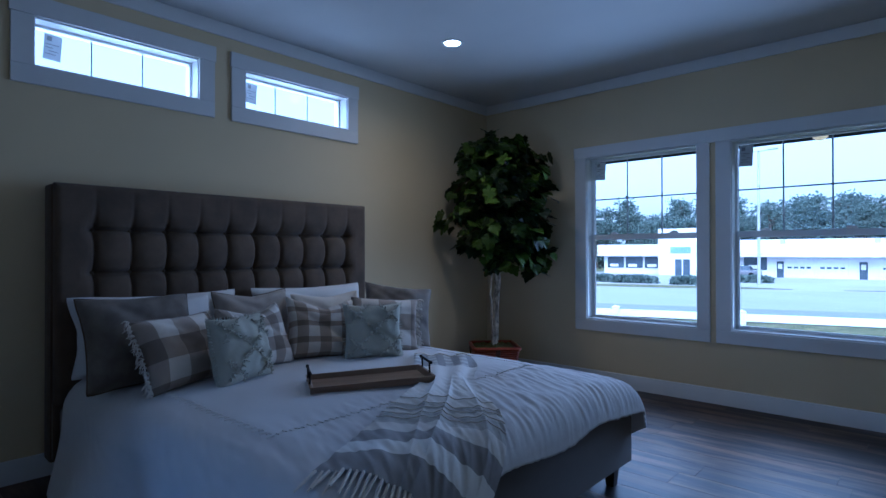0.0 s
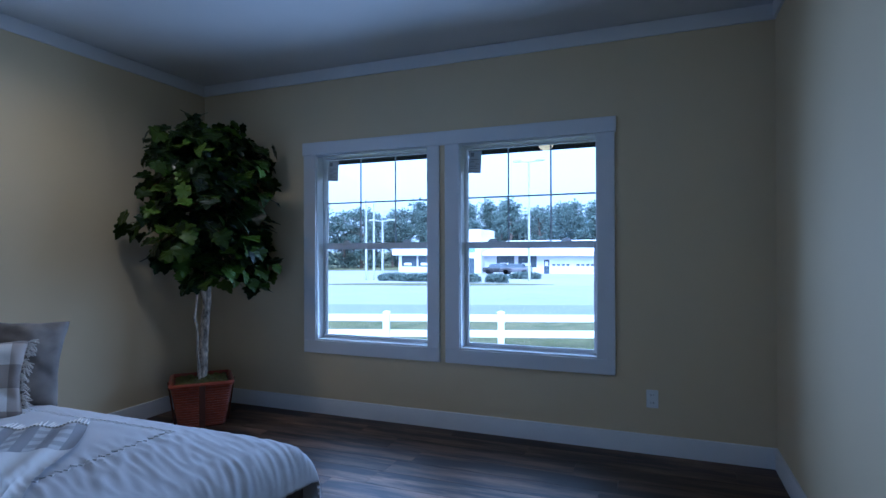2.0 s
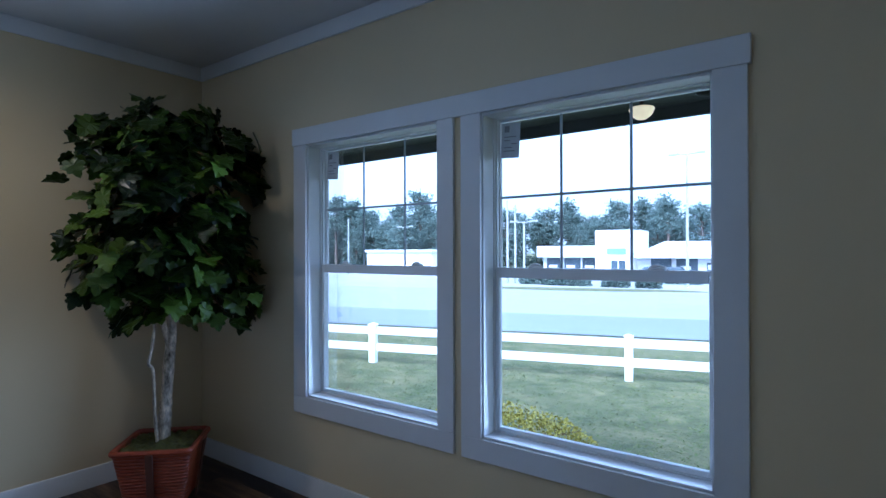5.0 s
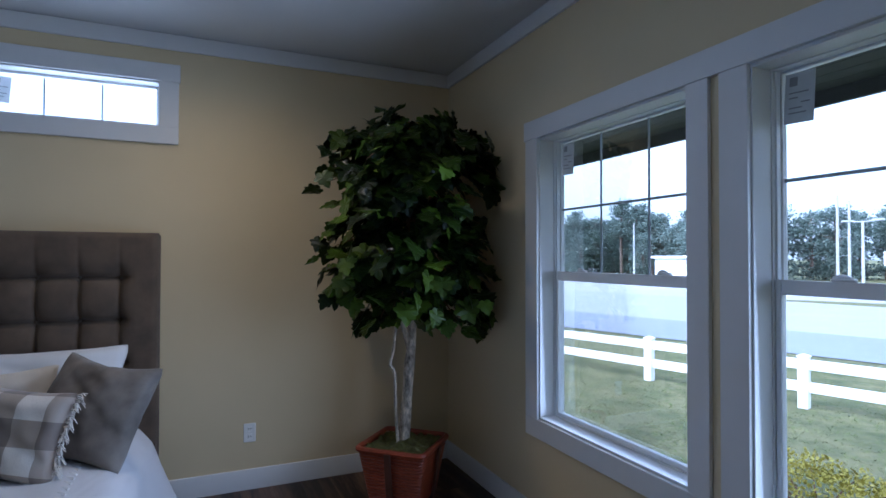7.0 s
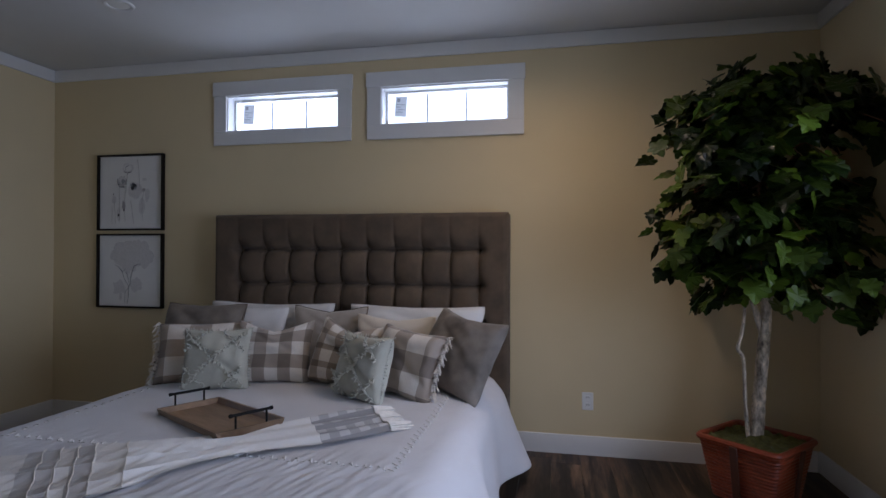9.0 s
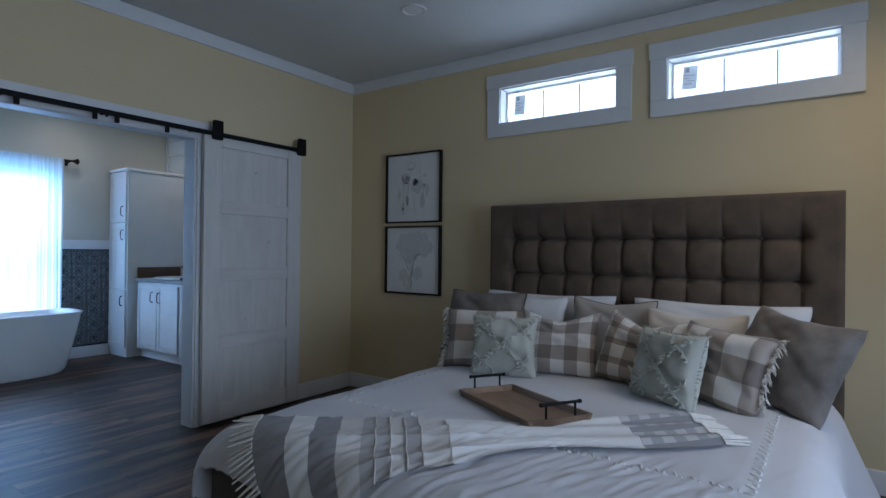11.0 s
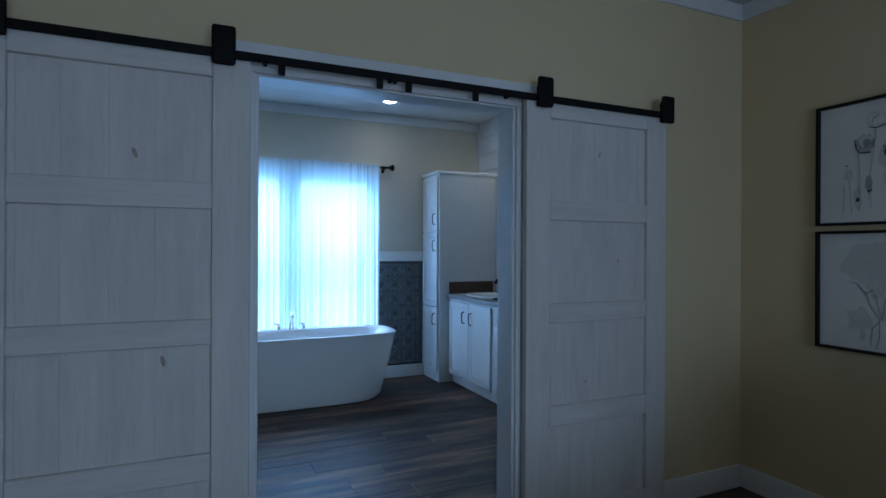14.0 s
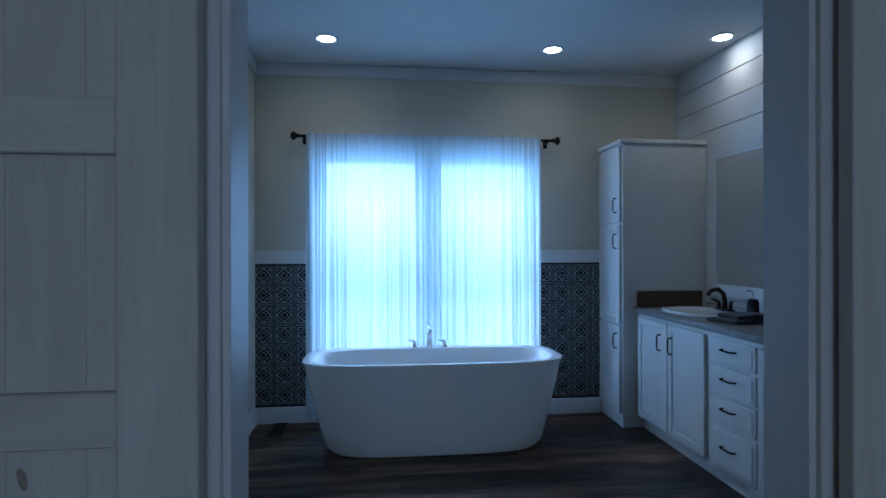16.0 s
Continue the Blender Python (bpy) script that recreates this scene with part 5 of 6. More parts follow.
def tin_tile():
    """One tile: plate with raised ridges, a square in a square and corner chevrons."""
    s = TS - 0.002
    plate = block(0, s, 0, 0.003, 0, s, bevel=0.001)
    ridge = bmesh.new()

    def bar(x0, z0, x1, z1, w):
        d = Vector((x1 - x0, z1 - z0)).normalized() * w / 2
        n = (-d.y, d.x)
        lo = [(x0 + n[0], 0.003, z0 + n[1]), (x1 + n[0], 0.003, z1 + n[1]), (x1 - n[0], 0.003, z1 - n[1]), (x0 - n[0], 0.003, z0 - n[1])]
        hi = [(a[0] * 0.94 + 0.03 * (x0 + x1), 0.0075, a[2] * 0.94 + 0.03 * (z0 + z1)) for a in lo]
        loft([lo, hi], ridge)

    c = s / 2
    e = s * 0.03
    for a, b in (((e, e), (s - e, e)), ((s - e, e), (s - e, s - e)), ((s - e, s - e), (e, s - e)), ((e, s - e), (e, e))):
        bar(*a, *b, 0.0045)
    e2 = s * 0.12
    for a, b in (((e2, e2), (s - e2, e2)), ((s - e2, e2), (s - e2, s - e2)), ((s - e2, s - e2), (e2, s - e2)), ((e2, s - e2), (e2, e2))):
        bar(*a, *b, 0.0065)
    for r, w in ((0.36, 0.0090), (0.17, 0.0050)):
        q = [(c, c - r * s), (c + r * s, c), (c, c + r * s), (c - r * s, c)]
        for a, b in zip(q, q[1:] + q[:1]):
            bar(*a, *b, w)
    for sx in (-1, 1):
        for sz in (-1, 1):
            bar(c + sx * s * 0.33, c + sz * s * 0.20, c + sx * s * 0.24, c + sz * s * 0.29, 0.0055)
            bar(c + sx * s * 0.36, c + sz * s * 0.36, c + sx * s * 0.27, c + sz * s * 0.27, 0.005)
    bmesh.ops.recalc_face_normals(ridge, faces=ridge.faces[:])
    return shape("tile_plate", plate, TILE), shape("tile_relief", ridge, TINEDGE, False)


plate_me, ridge_me = tin_tile()
for x0, n in ((-2.828 - TS * 1.02, 4), (-0.621, 3)):
    for i in range(n):
        for j in range(7):
            t = part("tile", plate_me, TILE, wain, "", True, Matrix.Translation((x0 + TS * 1.02 * i, BY0 + 0.006, 1.215 - TS * (j + 1))))
            part("relief", ridge_me, TINEDGE, t)

# shiplap
ship = thing("shiplap", "white painted shiplap boards on the bathroom wall", "wall boards", kind="structure")
nb = 15
for k in range(nb):
    z0 = CZ * k / nb
    part("board", block(BX0 + 0.001, BX0 + 0.016, BY0, Y0 - 0.125, z0 + 0.003, CZ * (k + 1) / nb - 0.002, bevel=0.003), SHIP, ship)
trim_run("corner_trim", "+x", BX0 + 0.016, BY0 + 0.001, BY0 + 0.035, [(0, 2.16), (0.012, 2.16), (0.012, CZ), (0, CZ)], "white corner trim")

# bathtub
tub = thing("bathtub", "white freestanding acrylic bathtub with rounded ends", "bathtub", pose(-1.497, -2.832, 0))


def tub_ring(a, b, z, n=72, p=3.9):
    out = []
    for k in range(n):
        t = 2 * math.pi * k / n
        c, s = math.cos(t), math.sin(t)
        out.append((a * math.copysign(abs(c) ** (2 / p), c), b * math.copysign(abs(s) ** (2 / p), s), z))
    return out


outer = [(0.655, 0.300, 0.0), (0.690, 0.320, 0.010), (0.728, 0.332, 0.05), (0.762, 0.336, 0.18), (0.806, 0.338, 0.35), (0.842, 0.340, 0.50), (0.852, 0.342, 0.560), (0.863, 0.345, 0.582), (0.869, 0.347, 0.592), (0.868, 0.346, 0.599), (0.860, 0.340, 0.602)]
outer = [(a * 1.022, b, z) for a, b, z in outer]
part("shell", loft([tub_ring(*r) for r in outer] + [tub_ring(*r) for r in ((0.842, 0.322, 0.601), (0.812, 0.292, 0.590), (0.77, 0.265, 0.53), (0.70, 0.250, 0.30), (0.62, 0.220, 0.17), (0.50, 0.16, 0.145))]), PORCEL, tub)
part("overflow_slot", block(-0.035, 0.035, 0.284, 0.296, 0.515, 0.524, bevel=0.003), CHROME, tub)
part("overflow_slot", block(-0.03, 0.03, -0.292, -0.280, 0.512, 0.522, bevel=0.003), SLOT, tub)

tap = thing("tub_faucet", "chrome three-piece deck faucet on the tub rim", "faucet", pose(-1.494, -3.140, 0.592))
part("spout", tube([(0, 0, 0), (0, 0, 0.06), (0, 0.004, 0.125), (0, 0.03, 0.160), (0, 0.07, 0.155), (0, 0.095, 0.13)], [0.030, 0.024, 0.021, 0.019, 0.018, 0.016], 12), CHROME, tap)
part("spout_base", lathe([(0.028, 0), (0.028, 0.006), (0.021, 0.012), (0.012, 0.013)], 16), CHROME, tap)
for x in (-0.115, 0.115):
    h = part("handle", lathe([(0.026, 0), (0.026, 0.006), (0.018, 0.014), (0.015, 0.035), (0.018, 0.045), (0.010, 0.056)], 14, None, (x, 0, 0)), CHROME, tap)
    part("lever", tube([(x, 0, 0.045), (x + 0.02, 0.01, 0.056), (x + 0.05, 0.02, 0.062)], [0.011, 0.010, 0.007], 8), CHROME, h)

# curtains
rod = thing("curtain_rod", "dark bronze curtain rod with round finials over the windows", "curtain rod", pose(0, 0, 0))
RY, RZ = BY0 + 0.085, 2.200
part("rod", tube([(-2.495, RY, RZ), (-0.51, RY, RZ)], 0.011, 12), BRONZE, rod)
for x, s in ((-2.495, -1), (-0.51, 1)):
    part("finial", lathe([(0.011, 0), (0.022, 0.006), (0.012, 0.014), (0.030, 0.028), (0.034, 0.042), (0.022, 0.056), (0.002, 0.060)], 16), BRONZE, rod, "", True, Matrix.Translation((x, RY, RZ)) @ pose(0, 0, 0, 0, 90 * s, 0))
for x in (-2.455, -1.495, -0.545):
    b = part("bracket", tube([(x, BY0, RZ - 0.015), (x, RY, RZ - 0.018), (x, RY, RZ)], 0.007, 8), BRONZE, rod)
    part("bracket_plate", block(x - 0.016, x + 0.016, BY0 + 0.001, BY0 + 0.006, RZ - 0.05, RZ + 0.02), BRONZE, b)


def curtain(x0, x1, seed):
    c = thing("curtain", "sheer white voile curtain gathered on a rod", "curtain", pose(0, 0, 0), "pair of sheer curtains")

    def fold(u, v):
        x = x0 + (x1 - x0) * u
        z = RZ + 0.016 - (RZ + 0.016 - 0.035) * v
        amp = 0.010 + 0.030 * min(1, v * 2.2)
        w = 0.6 * math.sin(u * 62 + 1.9 * math.sin(u * 9 + seed) + seed + 0.4 * math.sin(v * 3)) + 0.42 * math.sin(u * 131 + 3.0 * math.sin(u * 17 + seed) + 0.5 * v) + 0.14 * math.sin(u * 251 + 3.0 * math.sin(u * 23 + seed))
        x += 0.010 * math.sin(u * 31 + seed) * v + 0.012 * (u - 0.5) * v
        return Vector((x, RY + 0.026 + amp * w * 0.62, z + 0.002 * math.sin(u * 90) * max(0, 1 - v * 30)))

    part("voile", sheet(fold, 420, 30), SHEER, c)


curtain(-1.502, -0.568, 0.4)
curtain(-2.392, -1.482, 2.1)

# linen cabinet
lin = thing("linen_cabinet", "tall narrow white linen cabinet with three doors", "cabinet", pose(0, 0, 0))
LX, LY0, LY1 = -2.926, BY0 + 0.008, -2.925
part("body", block(BX0 + 0.018, LX, LY0, LY1, 0.0, 2.125, bevel=0.002), CABINET, lin)
part("top_ledge", block(BX0 + 0.017, LX + 0.028, LY0, LY1 + 0.018, 2.125, 2.157, bevel=0.004), CABINET, lin)


def panel_door(parent, axis, at, p0, p1, z0, z1, handle, name="door", flat=False):
    """A framed cabinet front in the plane x = at, facing +x, with a bow handle at (p, z, upright)."""
    d = part(name, block(at + 0.001, at + 0.014, p0, p1, z0, z1, bevel=0.002), CABINET, parent)
    f = 0.048
    if not flat:
        for a, b, lo, hi in ((p0, p0 + f, z0, z1), (p1 - f, p1, z0, z1), (p0 + f, p1 - f, z0, z0 + f), (p0 + f, p1 - f, z1 - f, z1)):
            part("door_rail", block(at + 0.014, at + 0.021, a, b, lo, hi, bevel=0.0025), CABINET, d)
    else:
        part("raised_field", block(at + 0.014, at + 0.019, p0 + 0.02, p1 - 0.02, z0 + 0.02, z1 - 0.02, bevel=0.003), CABINET, d)
    p, z, up = handle
    h = 0.055
    pts = [(at + 0.018, -h), (at + 0.040, -h * 0.93), (at + 0.047, -h * 0.6), (at + 0.047, h * 0.6), (at + 0.040, h * 0.93), (at + 0.018, h)]
    part("handle", tube([(x, p, z + q) if up else (x, p + q, z) for x, q in pts], 0.005, 8), BLACK, d, "black bow handle")


for z0, z1, hz in ((0.105, 0.760, 0.640), (0.775, 1.520, 1.395), (1.535, 2.105, 1.665)):
    panel_door(lin, "x", LX, LY0 + 0.012, LY1 - 0.02, z0, z1, (-3.0, hz, True))

# vanity
van = thing("vanity_cabinet", "white bathroom vanity with panelled doors and drawers", "vanity", pose(0, 0, 0))
VX, VY0, VY1 = -3.038, LY1 + 0.003, -1.36
part("body", block(BX0 + 0.018, VX, VY0, VY1, 0.09, 0.862, bevel=0.002), CABINET, van)
part("toe_kick", block(BX0 + 0.018, VX - 0.045, VY0, VY1, 0.0, 0.09, bevel=0.002), CABINET, van)
for p0, p1, hy in ((-2.878, -2.462, -2.545), (-2.448, -2.035, -2.400)):
    panel_door(van, "x", VX, p0, p1, 0.115, 0.835, (hy, 0.70, True))
for z0, z1 in ((0.700, 0.835), (0.530, 0.680), (0.365, 0.515), (0.115, 0.345)):
    panel_door(van, "x", VX, -1.985, -1.595, z0, z1, (-1.80, (z0 + z1) / 2 + 0.012, False), "drawer", True)
panel_door(van, "x", VX, -1.565, -1.375, 0.115, 0.835, (-1.42, 0.70, True))

top = thing("vanity_countertop", "grey-brown laminate vanity countertop", "countertop", pose(0, 0, 0))
part("slab", block(BX0 + 0.018, VX + 0.032, VY0, VY1 + 0.02, 0.863, 0.900, bevel=0.006, segments=2), COUNTER, top)
spl = thing("side_splash", "dark wooden side splash board against the linen cabinet", "backsplash", pose(0, 0, 0))
part("splash_board", block(BX0 + 0.06, VX + 0.005, VY0 + 0.002, VY0 + 0.020, 0.901, 1.022, bevel=0.002), SPLASH, spl)
snk = thing("sink", "white drop-in bathroom sink in the countertop", "sink", pose(-3.30, -2.52, 0.900))
part("basin", loft([tub_ring(0.205, 0.275, 0.0005, 48, 3), tub_ring(0.205, 0.275, 0.012, 48, 3), tub_ring(0.195, 0.265, 0.018, 48, 3), tub_ring(0.165, 0.235, 0.014, 48, 3), tub_ring(0.145, 0.21, 0.005, 48, 3), tub_ring(0.05, 0.06, 0.003, 48, 2)]), PORCEL, snk)
fau = thing("sink_faucet", "dark bronze arched sink faucet with two handles", "faucet", pose(-3.455, -2.50, 0.918))
part("spout", tube([(0, 0, 0), (0, 0, 0.07), (0.01, 0, 0.115), (0.05, 0, 0.145), (0.10, 0, 0.135), (0.125, 0, 0.105)], [0.020, 0.016, 0.015, 0.015, 0.014, 0.014], 12), BRONZE, fau)
part("base_plate", block(-0.024, 0.024, -0.085, 0.085, -0.001, 0.012, bevel=0.005), BRONZE, fau)
for y in (-0.062, 0.062):
    part("handle", tube([(0, y, 0.0), (0, y, 0.045), (0.012, y * 1.25, 0.06), (0.02, y * 1.9, 0.068)], [0.016, 0.012, 0.010, 0.006], 10), BRONZE, fau)
soap = thing("soap_dispenser", "dark soap dispenser with a chrome pump", "soap dispenser", pose(-3.47, -2.235, 0.900))
part("bottle", lathe([(0.034, 0), (0.036, 0.01), (0.034, 0.10), (0.026, 0.118), (0.013, 0.122)], 18), TOWEL, soap)
part("pump", tube([(0, 0, 0.12), (0, 0, 0.165), (0.02, 0, 0.172), (0.045, 0, 0.166)], [0.010, 0.007, 0.007, 0.005], 10), CHROME, soap)
for k, (x, y, z, w, d) in enumerate(((-3.27, -2.07, 0.901, 0.30, 0.20), (-3.30, -2.05, 0.926, 0.26, 0.17))):
    tw_ = thing("hand_towel", "folded charcoal hand towel on the countertop", "towel", pose(x, y, z, 0, 0, 14 - 9 * k), "folded towels")
    part("folded_cloth", loft([[(a * w / 2 * (1 - 0.03 * math.sin(k2)), s * d / 2, zz) for a, zz in ((-1, 0.003), (-1.03, 0.012), (-0.98, 0.022), (0, 0.027), (0.98, 0.022), (1.04, 0.012), (1, 0.002))] for k2, s in ((0, -1), (0.6, -0.5), (1.4, 0), (2.3, 0.5), (3, 1))]), TOWEL, tw_)
mir = thing("bathroom_mirror", "large mirror in a flat white frame over the vanity", "mirror", pose(0, 0, 0))
MX = BX0 + 0.017
part("mirror_glass", block(MX, MX + 0.006, -2.77, -1.45, 1.08, 1.985, bevel=0), MIRROR, mir, "", False)
for a, b, lo, hi in ((-2.86, -2.77, 0.99, 2.075), (-1.45, -1.36, 0.99, 2.075), (-2.77, -1.45, 0.99, 1.08), (-2.77, -1.45, 1.985, 2.075)):
    part("frame_board", block(MX, MX + 0.020, a, b, lo, hi), CABINET, mir)
fan = thing("ceiling_exhaust_fan", "round white slotted exhaust fan cover on the ceiling", "ceiling vent", pose(-1.53, -1.86, CZ))
part("cover", lathe([(0.13, 0), (0.13, -0.012), (0.115, -0.02), (0.04, -0.022), (0.002, -0.022)], 30), WHITE, fan)
for k in range(18):
    part("slot", block(0.05, 0.105, -0.004, 0.004, -0.0235, -0.0205, bevel=0), INK, fan, "", False, pose(0, 0, 0, 0, 0, k * 20))
reg = thing("floor_register", "dark metal floor vent beside the tub", "floor vent", pose(-0.37, -3.17, 0.0, 0, 0, 90))
part("register_frame", block(-0.15, 0.15, -0.06, 0.06, 0.0, 0.006, bevel=0.002), BRONZE, reg)
for k in range(9):
    part("louvre", block(-0.13 + k * 0.0305, -0.12 + k * 0.0305, -0.045, 0.045, 0.005, 0.009, bevel=0.001), BLACK, reg)

# ---- outdoors ----
GZ = -0.62
TH = radians(17)
U, N = Vector((math.cos(TH), math.sin(TH), 0)), Vector((-math.sin(TH), math.cos(TH), 0))


FALL = ((-2000, 0.0), (15, 0.0), (66, -1.33), (2000, -1.33))


def ground_at(n):
    """Height of the land n metres out from the house: level lawn, then a slow fall to the far side of the road."""
    for (a, za), (b, zb) in zip(FALL, FALL[1:]):
        if n <= b:
            return GZ + za + (zb - za) * (n - a) / (b - a)
    return GZ + FALL[-1][1]


def out(u, n, z=0.0):
    """A place outdoors: u metres along the road, n metres out from the house."""
    return U * u + N * n + Vector((0, 0, ground_at(n) + z))


def site(x, y):
    """Height of the land at a place."""
    return ground_at(Vector((x, y, 0)).dot(N))


def strip(name, n0, n1, z, material, label, category, kind="structure", u0=-400, u1=400):
    return tagged(part(name, sheet(lambda a, b: out(u0 + (u1 - u0) * a, n0 + (n1 - n0) * b, z), 8, 12), material, None, "", False), label, category, "", kind)


GROUND_N = [-1500, -300, -60, -10, 0, 5, 10, 15, 20, 30, 45, 66, 80, 120, 300, 1500]
g = sheet(lambda a, b: out(-1500 + 3000 * a, GROUND_N[round(b * (len(GROUND_N) - 1))]), 30, len(GROUND_N) - 1)
structure("ground", g, GRASS, "open lawn with patchy winter grass", "ground", False)
strip("road", 17.6, 23.2, 0.020, ASPHALT, "near lane of grey asphalt road", "road")
strip("road", 23.2, 43.0, 0.020, PALEROAD, "wide pale asphalt road", "road")
strip("pavement", 43.0, 92.0, 0.020, CONCRETE, "pale paved car lot in front of a building", "pavement")


def island(u0, u1, n0, n1):
    """A long grass island with pointed ends, rounded up a little above the paving."""
    def at(a, b):
        u, w = u0 + (u1 - u0) * a, math.sin(math.pi * min(0.98, max(0.02, a))) ** 0.5
        c = (n0 + n1) / 2 + 0.3 * math.sin(a * 9)
        return out(u, c + (n1 - n0) / 2 * w * (2 * b - 1), 0.024 + 0.14 * math.sin(math.pi * b) ** 0.4 * w)
    return tagged(part("grass_island", sheet(at, 40, 8), GRASS, None, "", True), "long low grass island beside the car lot", "traffic island", "", "structure")


island(-13.0, 6.0, 43.2, 46.6)
island(9.0, 60.0, 44.0, 46.0)

# lawn blades near the windows
blades = bmesh.new()
rg = random.Random(3)
for k in range(30000):
    p = Vector((rg.uniform(-9.5, 3.0), 5.9 + 9.0 * rg.random() ** 1.6, GZ))
    h, a = rg.uniform(0.008, 0.026), rg.uniform(0, math.pi)
    d = Vector((math.cos(a), math.sin(a), 0)) * rg.uniform(0.006, 0.014)
    tip = p + Vector((rg.uniform(-0.06, 0.06), rg.uniform(-0.06, 0.06), h))
    blades.faces.new([blades.verts.new(q) for q in (p - d, p + d, tip)])
tagged(part("grass", blades, leafy("grass_blade", (0.11, 0.145, 0.045), (0.23, 0.22, 0.09), rough=0.9), None, "", False), "short patchy grass blades on the lawn", "grass", "", "stuff")

# rail fence
fence = thing("rail_fence", "white vinyl two-rail fence along the lawn", "fence")
F0, F1 = Vector((-7.02, 10.86, GZ)), Vector((-2.68, 12.22, GZ))
step = (F1 - F0) / 2
direction = step.normalized()
angle = math.degrees(math.atan2(direction.y, direction.x))
for k in range(-8, 9):
    p = F0 + step * k
    post = part("post", block(-0.065, 0.065, -0.065, 0.065, -0.1, 0.70, bevel=0.004), FENCE, fence, "", True, Matrix.Translation(p) @ pose(0, 0, 0, 0, 0, angle))
    part("post_cap", loft([[(sx * s, sy * s, z) for sx, sy in ((-1, -1), (1, -1), (1, 1), (-1, 1))] for s, z in ((0.075, 0.70), (0.075, 0.715), (0.01, 0.745))]), FENCE, post)
    for z in (0.22, 0.53):
        part("fence_rail", block(0.06, step.length - 0.06, -0.02, 0.02, z, z + 0.14, bevel=0.004), FENCE, fence, "", True, Matrix.Translation(p) @ pose(0, 0, 0, 0, 0, angle))

# golden shrub under the window
shrub = thing("shrub", "low golden-leaved shrub on the lawn", "shrub", pose(-2.75, 8.45, GZ, 0, 0, 10))
sb = bmesh.new()
rs = random.Random(8)
for k in range(3000):
    a, r = rs.uniform(0, 2 * math.pi), rs.random() ** 0.5
    x, y2 = math.cos(a) * r * 1.02, math.sin(a) * r * 0.42
    z = (0.44 + 0.10 * noise.noise((x * 3, y2 * 3, 1))) * math.sqrt(max(0, 1 - r * r)) * rs.uniform(0.5, 1.05) + 0.02
    c = Vector((x, y2, z))
    d1 = Vector((rs.gauss(0, 1), rs.gauss(0, 1), rs.gauss(0, 1))).normalized() * rs.uniform(0.012, 0.026)
    d2 = d1.cross(Vector((rs.gauss(0, 1), rs.gauss(0, 1), rs.gauss(0, 1)))).normalized() * d1.length * 0.6
    sb.faces.new([sb.verts.new(q) for q in (c - d1, c + d2, c + d1, c - d2)])
part("foliage", sb, GOLDLEAF, shrub, "", False)
for k in range(14):
    a = k * 0.45
    part("twig", tube([(0.1 * math.cos(a), 0.05 * math.sin(a), 0), (0.5 * math.cos(a), 0.2 * math.sin(a), 0.2), (0.8 * math.cos(a), 0.3 * math.sin(a), 0.28)], [0.006, 0.005, 0.002], 5), TWIG, shrub)

# deep eave with its lamp
eave = thing("porch_eave", "dark soffit of the deep eave over the windows", "eave", kind="structure")
for k in range(9):
    part("soffit_board", block(-4.4, 1.8, Y1 + WT + 0.002 + k * 0.122, Y1 + WT + 0.122 + k * 0.122, 2.30, 2.315, bevel=0.003), SOFFIT, eave)
part("fascia", block(-4.4, 1.8, 6.78, 6.81, 2.225, 2.42, bevel=0.003), SOFFIT, eave)
bowl = thing("porch_lamp", "lit glass bowl lamp under the porch soffit", "outdoor lamp", pose(-0.66, 6.33, 2.298))
part("lamp_base", lathe([(0.045, 0), (0.045, -0.014), (0.02, -0.02), (0.008, -0.100)], 18), BRONZE, bowl)
part("glass_bowl", lathe([(0.010, -0.092), (0.062, -0.100), (0.066, -0.108), (0.052, -0.138), (0.026, -0.158), (0.003, -0.162)], 24), glow("lit_bowl", (1.0, 0.72, 0.36), 0.17), bowl, "glowing frosted glass bowl")
det = thing("porch_detector", "dark round fitting under the porch soffit", "outdoor fitting", pose(-0.37, 6.545, 2.298))
part("housing", lathe([(0.07, 0), (0.07, -0.02), (0.05, -0.035), (0.003, -0.038)], 18), BLACK, det)
structure("roof", block(X0 - WT - 0.02, 1.8, BY0 - 0.2, 6.80, CZ + 0.30, CZ + 0.42, bevel=0), SOFFIT, "low dark house roof", "roof", False)

# far commercial building
far = thing("commercial_building", "long low white commercial building with dark shopfronts and garages", "building")
BZ = GZ - 1.33
GARAGE = mat("garage_door", (0.62, 0.63, 0.64), 0.7, var=0.05)


def far_box(nm, x0, x1, z0, z1, y0, y1, material, parent, label=""):
    return part(nm, block(x0, x1, y0, y1, BZ + z0, BZ + z1, bevel=0.02), material, parent, label)


low = far_box("wall", -37.4, 26.0, -0.5, 2.6, 78.6, 96, STUCCO, far, "white stucco wall")
far_box("roof", -37.9, -28.5, 2.6, 4.25, 77.4, 96.5, STUCCO, far, "white flat roof with a deep fascia")
part("roof", loft([[(x, 77.2, BZ + 2.55), (x, 77.2, BZ + 3.0), (x + (1.5 if x < 0 else -1.5), 86.0, BZ + 4.85), (x, 96.5, BZ + 3.0), (x, 96.5, BZ + 2.55)] for x in (-23.4, 27.0)]), STUCCO, far, "white low-pitched metal roof", False)
for x in (-15.2, -5.5, 4.0):
    part("roof_vent", block(x, x + 0.5, 83.0, 83.5, BZ + 4.1, BZ + 4.75, bevel=0.02), POLE, far)
far_box("entrance_block", -28.7, -23.5, -0.5, 6.35, 77.0, 84, STUCCO, far, "taller white entrance block")
